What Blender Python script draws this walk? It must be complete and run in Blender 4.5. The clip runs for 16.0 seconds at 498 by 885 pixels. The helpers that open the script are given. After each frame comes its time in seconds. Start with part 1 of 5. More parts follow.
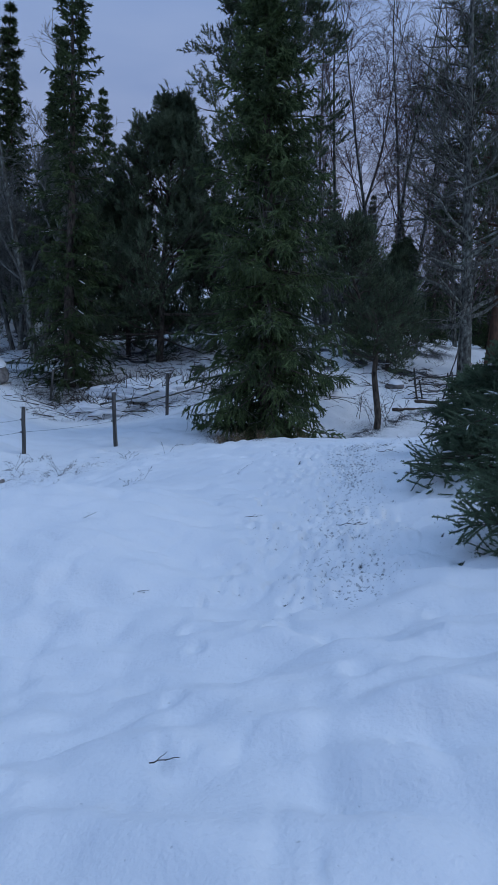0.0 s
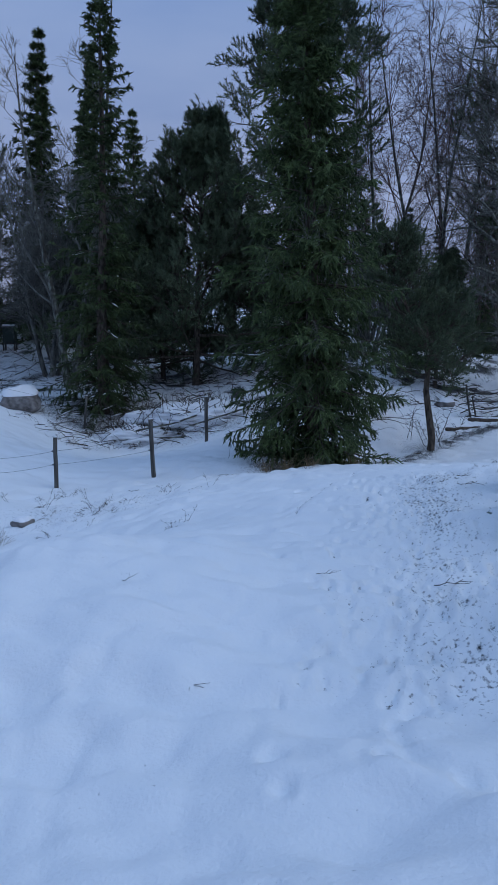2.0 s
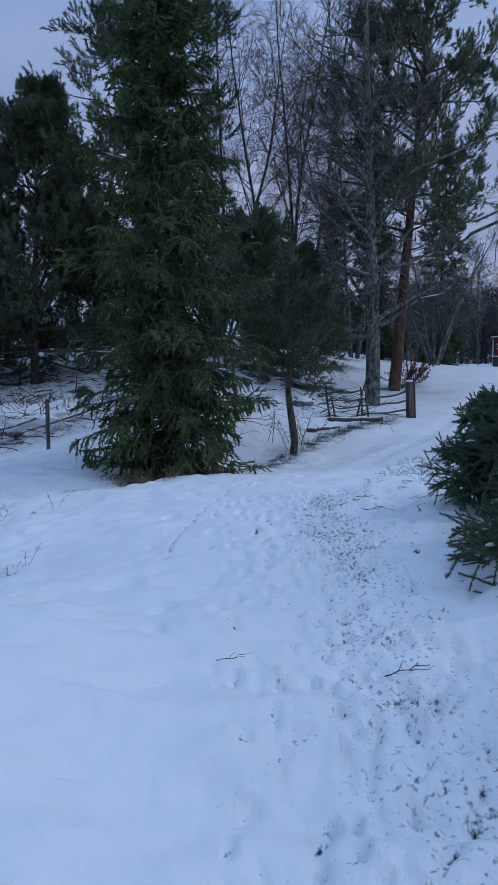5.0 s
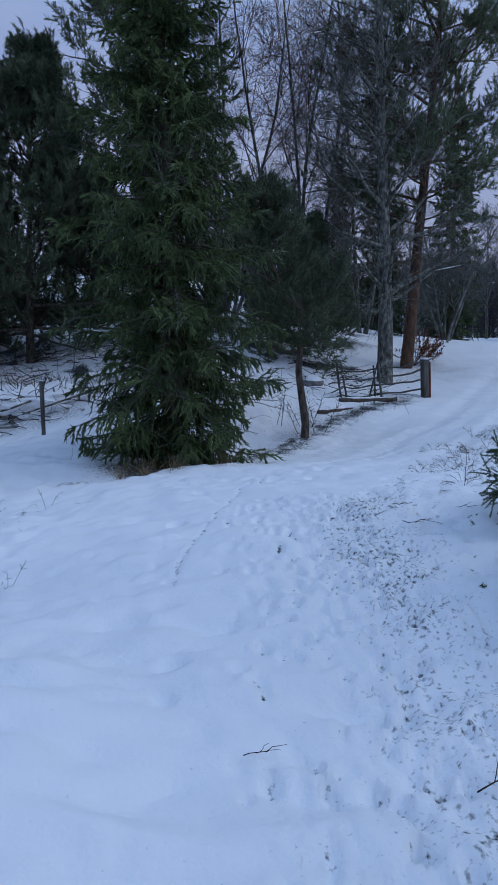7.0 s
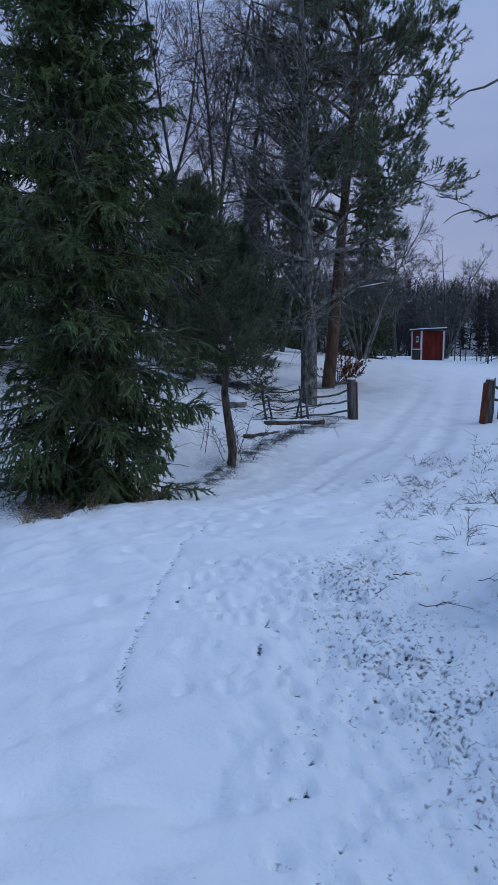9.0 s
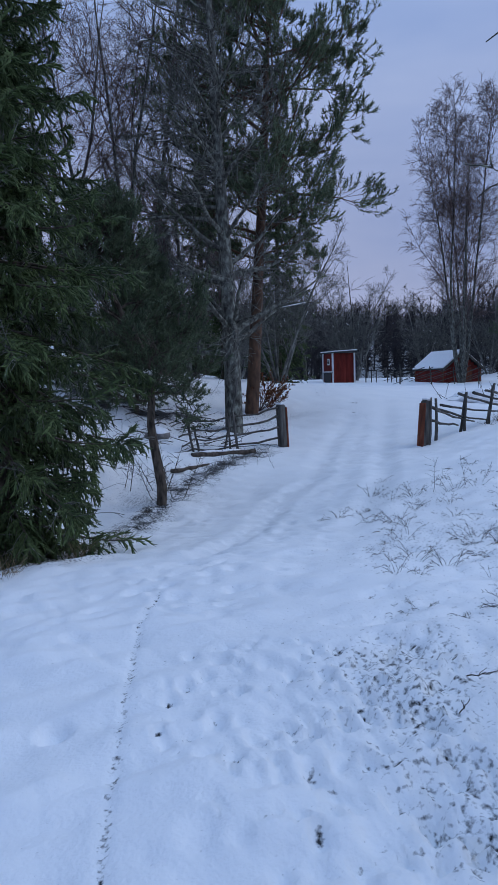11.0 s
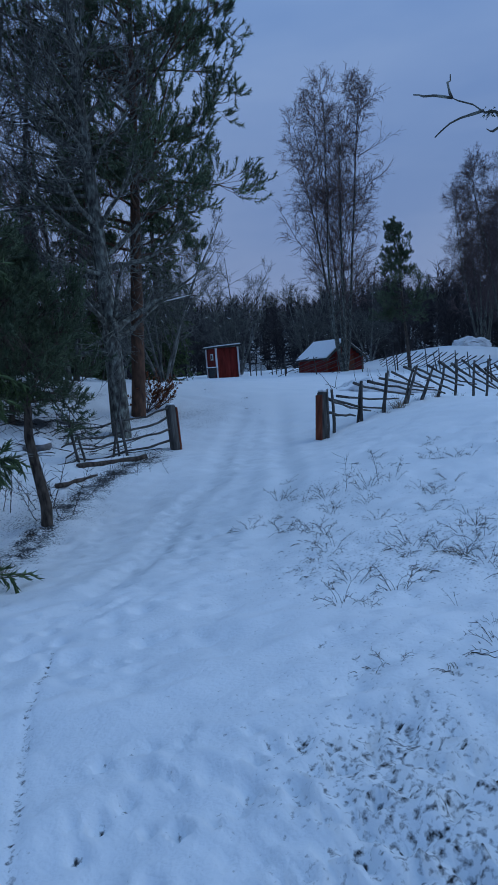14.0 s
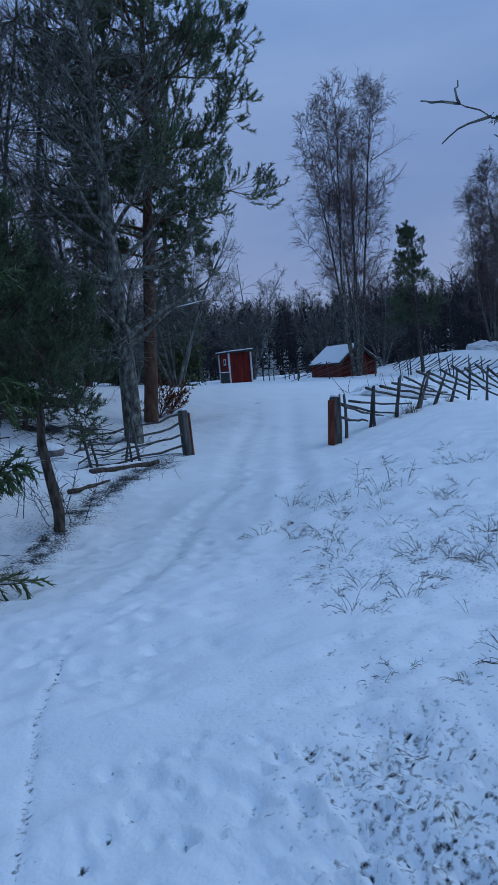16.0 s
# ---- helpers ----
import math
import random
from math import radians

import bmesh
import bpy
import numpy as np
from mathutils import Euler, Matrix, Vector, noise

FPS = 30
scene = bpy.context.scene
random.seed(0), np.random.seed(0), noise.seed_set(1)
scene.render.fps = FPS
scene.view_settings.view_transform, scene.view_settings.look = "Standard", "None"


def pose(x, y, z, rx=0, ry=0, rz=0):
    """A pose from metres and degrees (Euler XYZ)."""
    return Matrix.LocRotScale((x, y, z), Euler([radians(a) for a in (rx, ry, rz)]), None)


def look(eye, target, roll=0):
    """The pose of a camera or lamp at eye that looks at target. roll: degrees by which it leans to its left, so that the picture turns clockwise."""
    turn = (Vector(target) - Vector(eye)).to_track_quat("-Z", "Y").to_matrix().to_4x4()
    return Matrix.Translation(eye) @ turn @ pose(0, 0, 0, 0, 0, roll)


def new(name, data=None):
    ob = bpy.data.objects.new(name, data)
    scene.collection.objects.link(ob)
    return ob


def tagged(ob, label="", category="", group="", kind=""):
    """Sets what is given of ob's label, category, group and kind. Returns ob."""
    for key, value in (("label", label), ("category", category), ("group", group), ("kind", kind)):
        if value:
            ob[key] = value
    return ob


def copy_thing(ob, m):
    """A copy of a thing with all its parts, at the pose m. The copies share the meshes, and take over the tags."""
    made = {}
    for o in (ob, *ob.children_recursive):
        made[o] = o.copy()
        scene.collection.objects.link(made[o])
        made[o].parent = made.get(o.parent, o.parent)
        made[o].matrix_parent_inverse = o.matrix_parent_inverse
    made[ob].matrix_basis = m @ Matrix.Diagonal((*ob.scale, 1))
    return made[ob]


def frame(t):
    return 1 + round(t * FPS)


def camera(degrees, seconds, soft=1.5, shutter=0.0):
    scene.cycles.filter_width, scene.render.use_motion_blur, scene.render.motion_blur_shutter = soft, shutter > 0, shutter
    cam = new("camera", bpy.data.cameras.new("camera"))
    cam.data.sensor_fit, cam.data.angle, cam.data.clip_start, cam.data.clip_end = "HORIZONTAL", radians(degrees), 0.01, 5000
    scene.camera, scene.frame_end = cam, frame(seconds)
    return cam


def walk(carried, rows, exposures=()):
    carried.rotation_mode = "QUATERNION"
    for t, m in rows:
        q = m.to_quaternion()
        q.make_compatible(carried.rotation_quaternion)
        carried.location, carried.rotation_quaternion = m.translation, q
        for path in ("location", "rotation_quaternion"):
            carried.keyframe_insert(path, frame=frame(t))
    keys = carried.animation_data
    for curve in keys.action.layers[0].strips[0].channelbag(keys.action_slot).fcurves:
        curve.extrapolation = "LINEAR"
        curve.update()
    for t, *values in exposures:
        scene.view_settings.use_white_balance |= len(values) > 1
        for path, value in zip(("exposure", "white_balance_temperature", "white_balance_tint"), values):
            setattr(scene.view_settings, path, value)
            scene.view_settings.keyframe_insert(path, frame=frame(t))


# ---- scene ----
cam = camera(35.7, 16.0, soft=1.2)
PATH = [
    (0, (1.067, -1.939, 1.623), (1.019, 0.047, 1.385), 1.5),
    (0.5, (1.003, -1.672, 1.628), (0.972, 0.317, 1.423), -0.1),
    (1, (0.931, -1.325, 1.642), (0.669, 0.649, 1.455), -0.3),
    (1.5, (0.793, -1.027, 1.648), (0.586, 0.954, 1.466), -0.0),
    (2, (0.761, -0.723, 1.638), (0.625, 1.263, 1.45), -0.1),
    (2.5, (0.73, -0.455, 1.66), (0.605, 1.532, 1.465), -0.1),
    (3, (0.629, -0.179, 1.68), (0.728, 1.81, 1.494), 0.5),
    (3.5, (0.588, 0.068, 1.679), (0.74, 2.053, 1.489), 0.6),
    (4, (0.609, 0.383, 1.708), (0.648, 2.373, 1.515), 0.2),
    (4.5, (0.551, 0.665, 1.706), (0.702, 2.65, 1.511), 0.7),
    (5, (0.509, 0.964, 1.701), (0.775, 2.937, 1.501), -0.0),
    (5.2, (0.518, 1.096, 1.684), (0.776, 3.069, 1.482), -0.5),
    (7.5, (0.509, 2.317, 1.813), (0.77, 4.281, 1.538), -0.2),
    (8, (0.454, 2.624, 1.815), (0.794, 4.575, 1.539), -0.3),
    (8.2, (0.434, 2.804, 1.822), (0.877, 4.735, 1.546), 0.0),
    (10.3, (0.33, 4.904, 1.855), (0.851, 6.829, 1.706), 0.1),
    (10.5, (0.344, 5.027, 1.841), (0.866, 6.951, 1.686), -0.1),
    (11, (0.332, 5.299, 1.812), (1.069, 7.152, 1.654), -1.5),
    (11.5, (0.39, 5.545, 1.798), (1.251, 7.343, 1.631), -2.2),
    (12, (0.49, 5.77, 1.813), (1.557, 7.452, 1.633), -0.8),
    (12.5, (0.507, 6.011, 1.816), (1.647, 7.644, 1.634), -0.1),
    (13, (0.581, 6.221, 1.818), (1.878, 7.733, 1.639), -0.7),
    (13.4, (0.627, 6.332, 1.843), (1.777, 7.958, 1.667), -2.2),
    (13.5, (0.655, 6.363, 1.845), (1.733, 8.039, 1.675), -2.6),
    (14, (0.658, 6.416, 1.851), (1.659, 8.138, 1.668), -4.5),
    (14.5, (0.657, 6.406, 1.857), (1.655, 8.129, 1.665), -6.0),
    (15, (0.654, 6.401, 1.863), (1.644, 8.128, 1.666), -5.9),
    (15.5, (0.657, 6.4, 1.866), (1.64, 8.131, 1.676), -5.4),
    (16, (0.686, 6.408, 1.861), (1.658, 8.147, 1.693), -4.7),
]
EXPOSURE = [(0.0, -0.2, 6420, 6), (2.5, -0.22, 6370, 6), (5.0, -0.1, 6500, 7), (8.2, -0.08, 6580, 8), (11.0, 0.0, 6650, 9), (12.5, -0.46, 5970, 4), (13.0, -0.58, 5740, 3), (14.0, -0.48, 5640, 0), (15.4, -0.38, 5690, 0), (16.0, -0.3, 5770, 1)]
walk(cam, [(t, look(eye, target, roll)) for t, eye, target, roll in PATH], EXPOSURE)

SKY_LOW, SKY_MID, SKY_HIGH = (0.40, 0.43, 0.64, 1), (0.34, 0.42, 0.68, 1), (0.33, 0.58, 1.08, 1)

# ---- world, sky, sun ----
world = bpy.data.worlds.new("dusk_sky")
scene.world = world
world.use_nodes = True
wn, wl = world.node_tree.nodes, world.node_tree.links
wn.clear()
w_out = wn.new("ShaderNodeOutputWorld")
w_bg = wn.new("ShaderNodeBackground")
w_sky = wn.new("ShaderNodeTexSky")
w_sky.sky_type, w_sky.sun_disc = "NISHITA", False
w_sky.sun_elevation, w_sky.sun_rotation = radians(45.5), radians(101.8)
w_co = wn.new("ShaderNodeTexCoord")
w_sep = wn.new("ShaderNodeSeparateXYZ")
w_ramp = wn.new("ShaderNodeValToRGB")
w_noise = wn.new("ShaderNodeTexNoise")
w_map = wn.new("ShaderNodeMapping")
w_cl = wn.new("ShaderNodeMixRGB")
w_mix = wn.new("ShaderNodeMixRGB")
w_scale = wn.new("ShaderNodeMixRGB")
els = w_ramp.color_ramp.elements
els[0].position, els[0].color = 0.0, SKY_LOW
els[1].position, els[1].color = 0.95, SKY_HIGH
e = els.new(0.22); e.color = SKY_MID
w_map.inputs["Scale"].default_value = (1.5, 1.5, 5.0)
w_noise.inputs["Scale"].default_value, w_noise.inputs["Detail"].default_value = 1.6, 4.0
w_cl.blend_type, w_cl.inputs["Fac"].default_value = "MULTIPLY", 1.0
w_cr = wn.new("ShaderNodeValToRGB")
w_cr.color_ramp.elements[0].position, w_cr.color_ramp.elements[0].color = 0.32, (0.78, 0.82, 0.9, 1)
w_cr.color_ramp.elements[1].position, w_cr.color_ramp.elements[1].color = 0.68, (1.14, 1.07, 1.02, 1)
w_scale.blend_type, w_scale.inputs["Fac"].default_value, w_scale.inputs["Color2"].default_value = "MULTIPLY", 1.0, (0.08, 0.08, 0.08, 1)
w_mix.inputs["Fac"].default_value = 0.9
wl.new(w_co.outputs["Generated"], w_sep.inputs[0])
wl.new(w_sep.outputs["Z"], w_ramp.inputs["Fac"])
wl.new(w_co.outputs["Generated"], w_map.inputs["Vector"])
wl.new(w_map.outputs[0], w_noise.inputs["Vector"])
wl.new(w_noise.outputs["Fac"], w_cr.inputs["Fac"])
wl.new(w_ramp.outputs[0], w_cl.inputs["Color1"])
wl.new(w_cr.outputs[0], w_cl.inputs["Color2"])
wl.new(w_sky.outputs[0], w_scale.inputs["Color1"])
wl.new(w_scale.outputs[0], w_mix.inputs["Color1"])
wl.new(w_cl.outputs[0], w_mix.inputs["Color2"])
wl.new(w_mix.outputs[0], w_bg.inputs["Color"])
w_bg.inputs["Strength"].default_value = 1.0
wl.new(w_bg.outputs[0], w_out.inputs[0])

sun = new("sun", bpy.data.lights.new("sun", "SUN"))
sun.data.energy, sun.data.angle, sun.data.color = 0.78, radians(36), (0.84, 0.9, 1.0)
sun.matrix_basis = look((24, -5, 25), (0, 0, 0))

# ---- materials ----


def material(name, rough=0.9, spec=0.2):
    """A node material; returns it with its nodes, links and the shader."""
    m = bpy.data.materials.new(name)
    m.use_nodes = True
    n, k = m.node_tree.nodes, m.node_tree.links
    b = n["Principled BSDF"]
    b.inputs["Roughness"].default_value = rough
    b.inputs["Specular IOR Level"].default_value = spec
    return m, n, k, b


def ramp(n, k, fac, stops):
    r = n.new("ShaderNodeValToRGB")
    while len(r.color_ramp.elements) < len(stops):
        r.color_ramp.elements.new(0.5)
    for el, (p, c) in zip(r.color_ramp.elements, stops):
        el.position, el.color = p, (*c, 1)
    k.new(fac, r.inputs["Fac"])
    return r.outputs["Color"]


def grain(n, k, scale, detail=4.0, stretch=(1, 1, 1)):
    co, mp, no = n.new("ShaderNodeTexCoord"), n.new("ShaderNodeMapping"), n.new("ShaderNodeTexNoise")
    mp.inputs["Scale"].default_value = stretch
    no.inputs["Scale"].default_value, no.inputs["Detail"].default_value = scale, detail
    k.new(co.outputs["Object"], mp.inputs["Vector"])
    k.new(mp.outputs[0], no.inputs["Vector"])
    return no.outputs["Fac"]


def bump(n, k, b, height, strength, distance):
    u = n.new("ShaderNodeBump")
    u.inputs["Strength"].default_value, u.inputs["Distance"].default_value = strength, distance
    k.new(height, u.inputs["Height"])
    k.new(u.outputs[0], b.inputs["Normal"])


def mixed(n, k, fac, a, c, kind="MIX"):
    x = n.new("ShaderNodeMixRGB")
    x.blend_type = kind
    for v, s in ((fac, "Fac"), (a, "Color1"), (c, "Color2")):
        if isinstance(v, (int, float)):
            x.inputs[s].default_value = v
        elif isinstance(v, tuple):
            x.inputs[s].default_value = (*v, 1)
        else:
            k.new(v, x.inputs[s])
    return x.outputs[0]


def simple(name, stops, scale, rough=0.9, stretch=(1, 1, 1), rel=0.4, dist=0.01, vary=0.0, island=0.0, spec=0.2):
    """Grain of a few colours with relief; vary: from thing to thing, island: from leaf to leaf."""
    m, n, k, b = material(name, rough, spec)
    f = grain(n, k, scale, 5.0, stretch)
    c = ramp(n, k, f, stops)
    if island:
        g = n.new("ShaderNodeNewGeometry")
        c = mixed(n, k, 1.0, c, ramp(n, k, g.outputs["Random Per Island"], [(0.0, (1 - island,) * 3), (1.0, (1 + island,) * 3)]), "MULTIPLY")
    if vary:
        o = n.new("ShaderNodeObjectInfo")
        c = mixed(n, k, 1.0, c, ramp(n, k, o.outputs["Random"], [(0.0, (1 - vary,) * 3), (1.0, (1 + vary,) * 3)]), "MULTIPLY")
    k.new(c, b.inputs["Base Color"])
    if rel:
        bump(n, k, b, f, rel, dist)
    return m


def ground_material():
    """Snow, thin in places so that soil and dead grass come through; the dark also paints shade in dimples."""
    m, n, k, b = material("snow_ground", 0.75, 0.25)
    fine, mid, big = grain(n, k, 70.0, 3.0), grain(n, k, 34.0, 3.5), grain(n, k, 0.7, 3.0)
    white = ramp(n, k, big, [(0.3, (0.80, 0.815, 0.83)), (0.7, (0.86, 0.865, 0.87))])
    earth_and_shade = ramp(n, k, fine, [(0.3, (0.017, 0.018, 0.02)), (0.7, (0.045, 0.047, 0.05))])
    att = n.new("ShaderNodeAttribute")
    att.attribute_name = "thin"
    add = n.new("ShaderNodeMath"); add.operation = "MULTIPLY_ADD"
    add.inputs[1].default_value, add.inputs[2].default_value = 0.30, 0.19
    k.new(att.outputs["Fac"], add.inputs[0])
    low = n.new("ShaderNodeMath"); low.operation = "SUBTRACT"
    k.new(add.outputs[0], low.inputs[0]); k.new(mid, low.inputs[1])
    fac = n.new("ShaderNodeMapRange")
    fac.inputs["From Min"].default_value, fac.inputs["From Max"].default_value = -0.10, 0.12
    k.new(low.outputs[0], fac.inputs["Value"])
    k.new(mixed(n, k, fac.outputs[0], white, earth_and_shade), b.inputs["Base Color"])
    s = n.new("ShaderNodeMath"); s.operation = "MULTIPLY_ADD"
    s.inputs[1].default_value = 0.25
    k.new(fine, s.inputs[0]); k.new(mid, s.inputs[2])
    bump(n, k, b, s.outputs[0], 0.38, 0.02)
    return m


def birch_material():
    m, n, k, b = material("birch_bark", 0.8, 0.2)
    f = grain(n, k, 6.0, 5.0, (0.6, 0.6, 3.0))
    k.new(ramp(n, k, f, [(0.36, (0.03, 0.028, 0.027)), (0.46, (0.30, 0.29, 0.27)), (0.7, (0.52, 0.51, 0.48))]), b.inputs["Base Color"])
    bump(n, k, b, f, 0.4, 0.01)
    return m


SNOW = simple("fallen_snow", [(0.3, (0.80, 0.81, 0.83)), (0.7, (0.87, 0.87, 0.88))], 9.0, 0.8, rel=0.4, dist=0.02)
GROUND = ground_material()
BIRCH = birch_material()
SPRUCE = simple("spruce_needles", [(0.35, (0.030, 0.046, 0.018)), (0.65, (0.085, 0.118, 0.045))], 1.6, 0.7, rel=0, vary=0.15, island=0.5)
YOUNG = simple("young_spruce_needles", [(0.35, (0.05, 0.078, 0.045)), (0.65, (0.12, 0.165, 0.095))], 2.0, 0.65, rel=0, vary=0.1, island=0.4)
PINE = simple("pine_needles", [(0.35, (0.05, 0.07, 0.04)), (0.65, (0.12, 0.15, 0.085))], 1.2, 0.7, rel=0, vary=0.15, island=0.45)
BARK = simple("conifer_bark", [(0.35, (0.035, 0.028, 0.022)), (0.65, (0.13, 0.105, 0.085))], 14.0, 0.95, (1, 1, 0.35), 0.8, 0.02)
PINEBARK = simple("pine_bark", [(0.3, (0.05, 0.034, 0.026)), (0.6, (0.13, 0.075, 0.05)), (0.8, (0.20, 0.105, 0.065))], 8.0, 0.95, (1, 1, 0.4), 0.8, 0.02)
LICHEN = simple("lichened_bark", [(0.34, (0.045, 0.04, 0.035)), (0.52, (0.115, 0.115, 0.1)), (0.68, (0.25, 0.26, 0.22))], 11.0, 0.95, (1, 1, 0.5), 0.8, 0.02)
TWIG = simple("bare_twigs", [(0.35, (0.07, 0.05, 0.05)), (0.65, (0.16, 0.12, 0.115))], 3.0, 0.9, rel=0, island=0.3)
GREYTWIG = simple("grey_twigs", [(0.35, (0.065, 0.065, 0.06)), (0.65, (0.20, 0.20, 0.18))], 3.0, 0.9, rel=0, island=0.35)
MOSS = simple("beard_lichen", [(0.35, (0.05, 0.06, 0.04)), (0.65, (0.16, 0.18, 0.13))], 30.0, 0.95, rel=0.5, island=0.3)
GREYWOOD = simple("weathered_wood", [(0.3, (0.035, 0.032, 0.03)), (0.55, (0.10, 0.094, 0.086)), (0.75, (0.17, 0.16, 0.145))], 16.0, 0.9, (1, 1, 0.12), 0.6, 0.006, vary=0.25)
RUST = simple("rust_red_wood", [(0.3, (0.07, 0.025, 0.016)), (0.6, (0.18, 0.055, 0.03)), (0.8, (0.24, 0.10, 0.06))], 12.0, 0.9, (1, 1, 0.2), 0.5, 0.006)
RED = simple("red_painted_boards", [(0.3, (0.09, 0.014, 0.01)), (0.6, (0.16, 0.022, 0.016)), (0.8, (0.2, 0.04, 0.03))], 5.0, 0.9, (1, 1, 0.25), 0.4, 0.006, vary=0.15)
WHITE = simple("white_painted_wood", [(0.3, (0.55, 0.55, 0.54)), (0.7, (0.78, 0.78, 0.77))], 8.0, 0.7, (1, 1, 0.3), 0.3, 0.004)
DARKGREEN = simple("dark_green_paint", [(0.3, (0.03, 0.045, 0.04)), (0.7, (0.06, 0.08, 0.07))], 8.0, 0.7, rel=0.3, dist=0.004, vary=0.2)
FELT = simple("roofing_felt", [(0.3, (0.03, 0.03, 0.032)), (0.7, (0.07, 0.07, 0.07))], 20.0, 0.95, rel=0.4, dist=0.005)
STRAW = simple("dead_grass", [(0.35, (0.10, 0.075, 0.045)), (0.65, (0.28, 0.21, 0.13))], 6.0, 0.95, rel=0, island=0.4)
WEED = simple("dead_weeds", [(0.35, (0.026, 0.021, 0.018)), (0.65, (0.075, 0.06, 0.048))], 6.0, 0.95, rel=0, island=0.35)
LEAF = simple("withered_oak_leaves", [(0.35, (0.10, 0.035, 0.015)), (0.65, (0.26, 0.10, 0.04))], 6.0, 0.9, rel=0, island=0.4)
STONE = simple("granite", [(0.3, (0.10, 0.095, 0.09)), (0.55, (0.22, 0.20, 0.19)), (0.75, (0.33, 0.31, 0.29))], 7.0, 0.9, rel=0.7, dist=0.03)
WIRE = simple("galvanised_wire", [(0.3, (0.10, 0.10, 0.10)), (0.7, (0.25, 0.25, 0.25))], 20.0, 0.5, rel=0)
FARWOOD = simple("far_wood", [(0.35, (0.03, 0.028, 0.03)), (0.65, (0.075, 0.066, 0.066))], 0.08, 0.95, rel=0, island=0.35)
GLASSY = simple("dark_pane", [(0.3, (0.02, 0.022, 0.025)), (0.7, (0.04, 0.042, 0.045))], 3.0, 0.15, rel=0, spec=0.5)

# ---- mesh tools ----


def mesh_of(name, verts, faces, mats, smooth=True):
    """A mesh from arrays; faces: list of index arrays, one per material, each (n, 3) or (n, 4)."""
    me = bpy.data.meshes.new(name)
    verts = np.asarray(verts, np.float32)
    me.vertices.add(len(verts))
    me.vertices.foreach_set("co", verts.ravel())
    idx = np.concatenate([np.asarray(f, np.int32).ravel() for f in faces])
    size = np.concatenate([np.full(len(f), np.asarray(f).shape[1], np.int32) for f in faces])
    slot = np.concatenate([np.full(len(f), i, np.int32) for i, f in enumerate(faces)])
    me.loops.add(len(idx))
    me.loops.foreach_set("vertex_index", idx)
    me.polygons.add(len(size))
    start = np.concatenate([[0], np.cumsum(size)[:-1]]).astype(np.int32)
    me.polygons.foreach_set("loop_start", start)
    me.polygons.foreach_set("loop_total", size)
    me.polygons.foreach_set("material_index", slot)
    me.polygons.foreach_set("use_smooth", np.full(len(size), smooth))
    for m in mats:
        me.materials.append(m)
    me.update(calc_edges=True)
    return me


def joined(chunks):
    """Several (verts, faces) of one face size as one."""
    vs, fs, n = [], [], 0
    for v, f in chunks:
        vs.append(v); fs.append(f + n); n += len(v)
    return np.concatenate(vs), np.concatenate(fs)


def unit(v):
    return v / (np.linalg.norm(v, axis=-1, keepdims=True) + 1e-9)


def across(d):
    """Two directions square to d."""
    ref = np.where(np.abs(d[..., 2:3]) > 0.9, np.array([1.0, 0, 0]), np.array([0, 0, 1.0]))
    a = unit(np.cross(d, ref))
    return a, np.cross(d, a)


def tubes(P, R, sides=5):
    """Tubes along polylines P (n, k, 3) with radii R (n, k)."""
    n, k, _ = P.shape
    T = np.gradient(P, axis=1)
    a, b = across(unit(T.mean(axis=1, keepdims=True)))
    w = np.arange(sides) * 2 * np.pi / sides
    ring = a[:, :, None] * np.cos(w)[None, None, :, None] + b[:, :, None] * np.sin(w)[None, None, :, None]
    V = P[:, :, None] + R[:, :, None, None] * ring
    base = (np.arange(n) * k * sides)[:, None, None]
    i = (np.arange(k - 1) * sides)[None, :, None]
    j = np.arange(sides)[None, None, :]
    q = np.stack([base + i + j, base + i + (j + 1) % sides, base + i + sides + (j + 1) % sides, base + i + sides + j], -1)
    return V.reshape(-1, 3), q.reshape(-1, 4)


def spikes(P, D, L, R):
    """Slim three-sided needles from P along D."""
    n = len(P)
    a, b = across(D)
    V = np.empty((n, 4, 3))
    for i, w in enumerate((0, 2.094, 4.189)):
        V[:, i] = P + R[:, None] * (a * math.cos(w) + b * math.sin(w))
    V[:, 3] = P + D * L[:, None]
    o = (np.arange(n) * 4)[:, None, None]
    f = o + np.array([[0, 1, 3], [1, 2, 3], [2, 0, 3]])[None]
    return V.reshape(-1, 3), f.reshape(-1, 3)


def limbs(rng, S, D, L, k, wob, pull):
    """Polylines (n, k+1, 3) from S along D, of length L, wandering and pulled."""
    P = np.empty((len(S), k + 1, 3))
    P[:, 0] = S
    D = unit(D)
    for i in range(k):
        D = unit(D + wob * rng.normal(size=D.shape) + pull)
        P[:, i + 1] = P[:, i] + D * (L / k)[:, None]
    return P


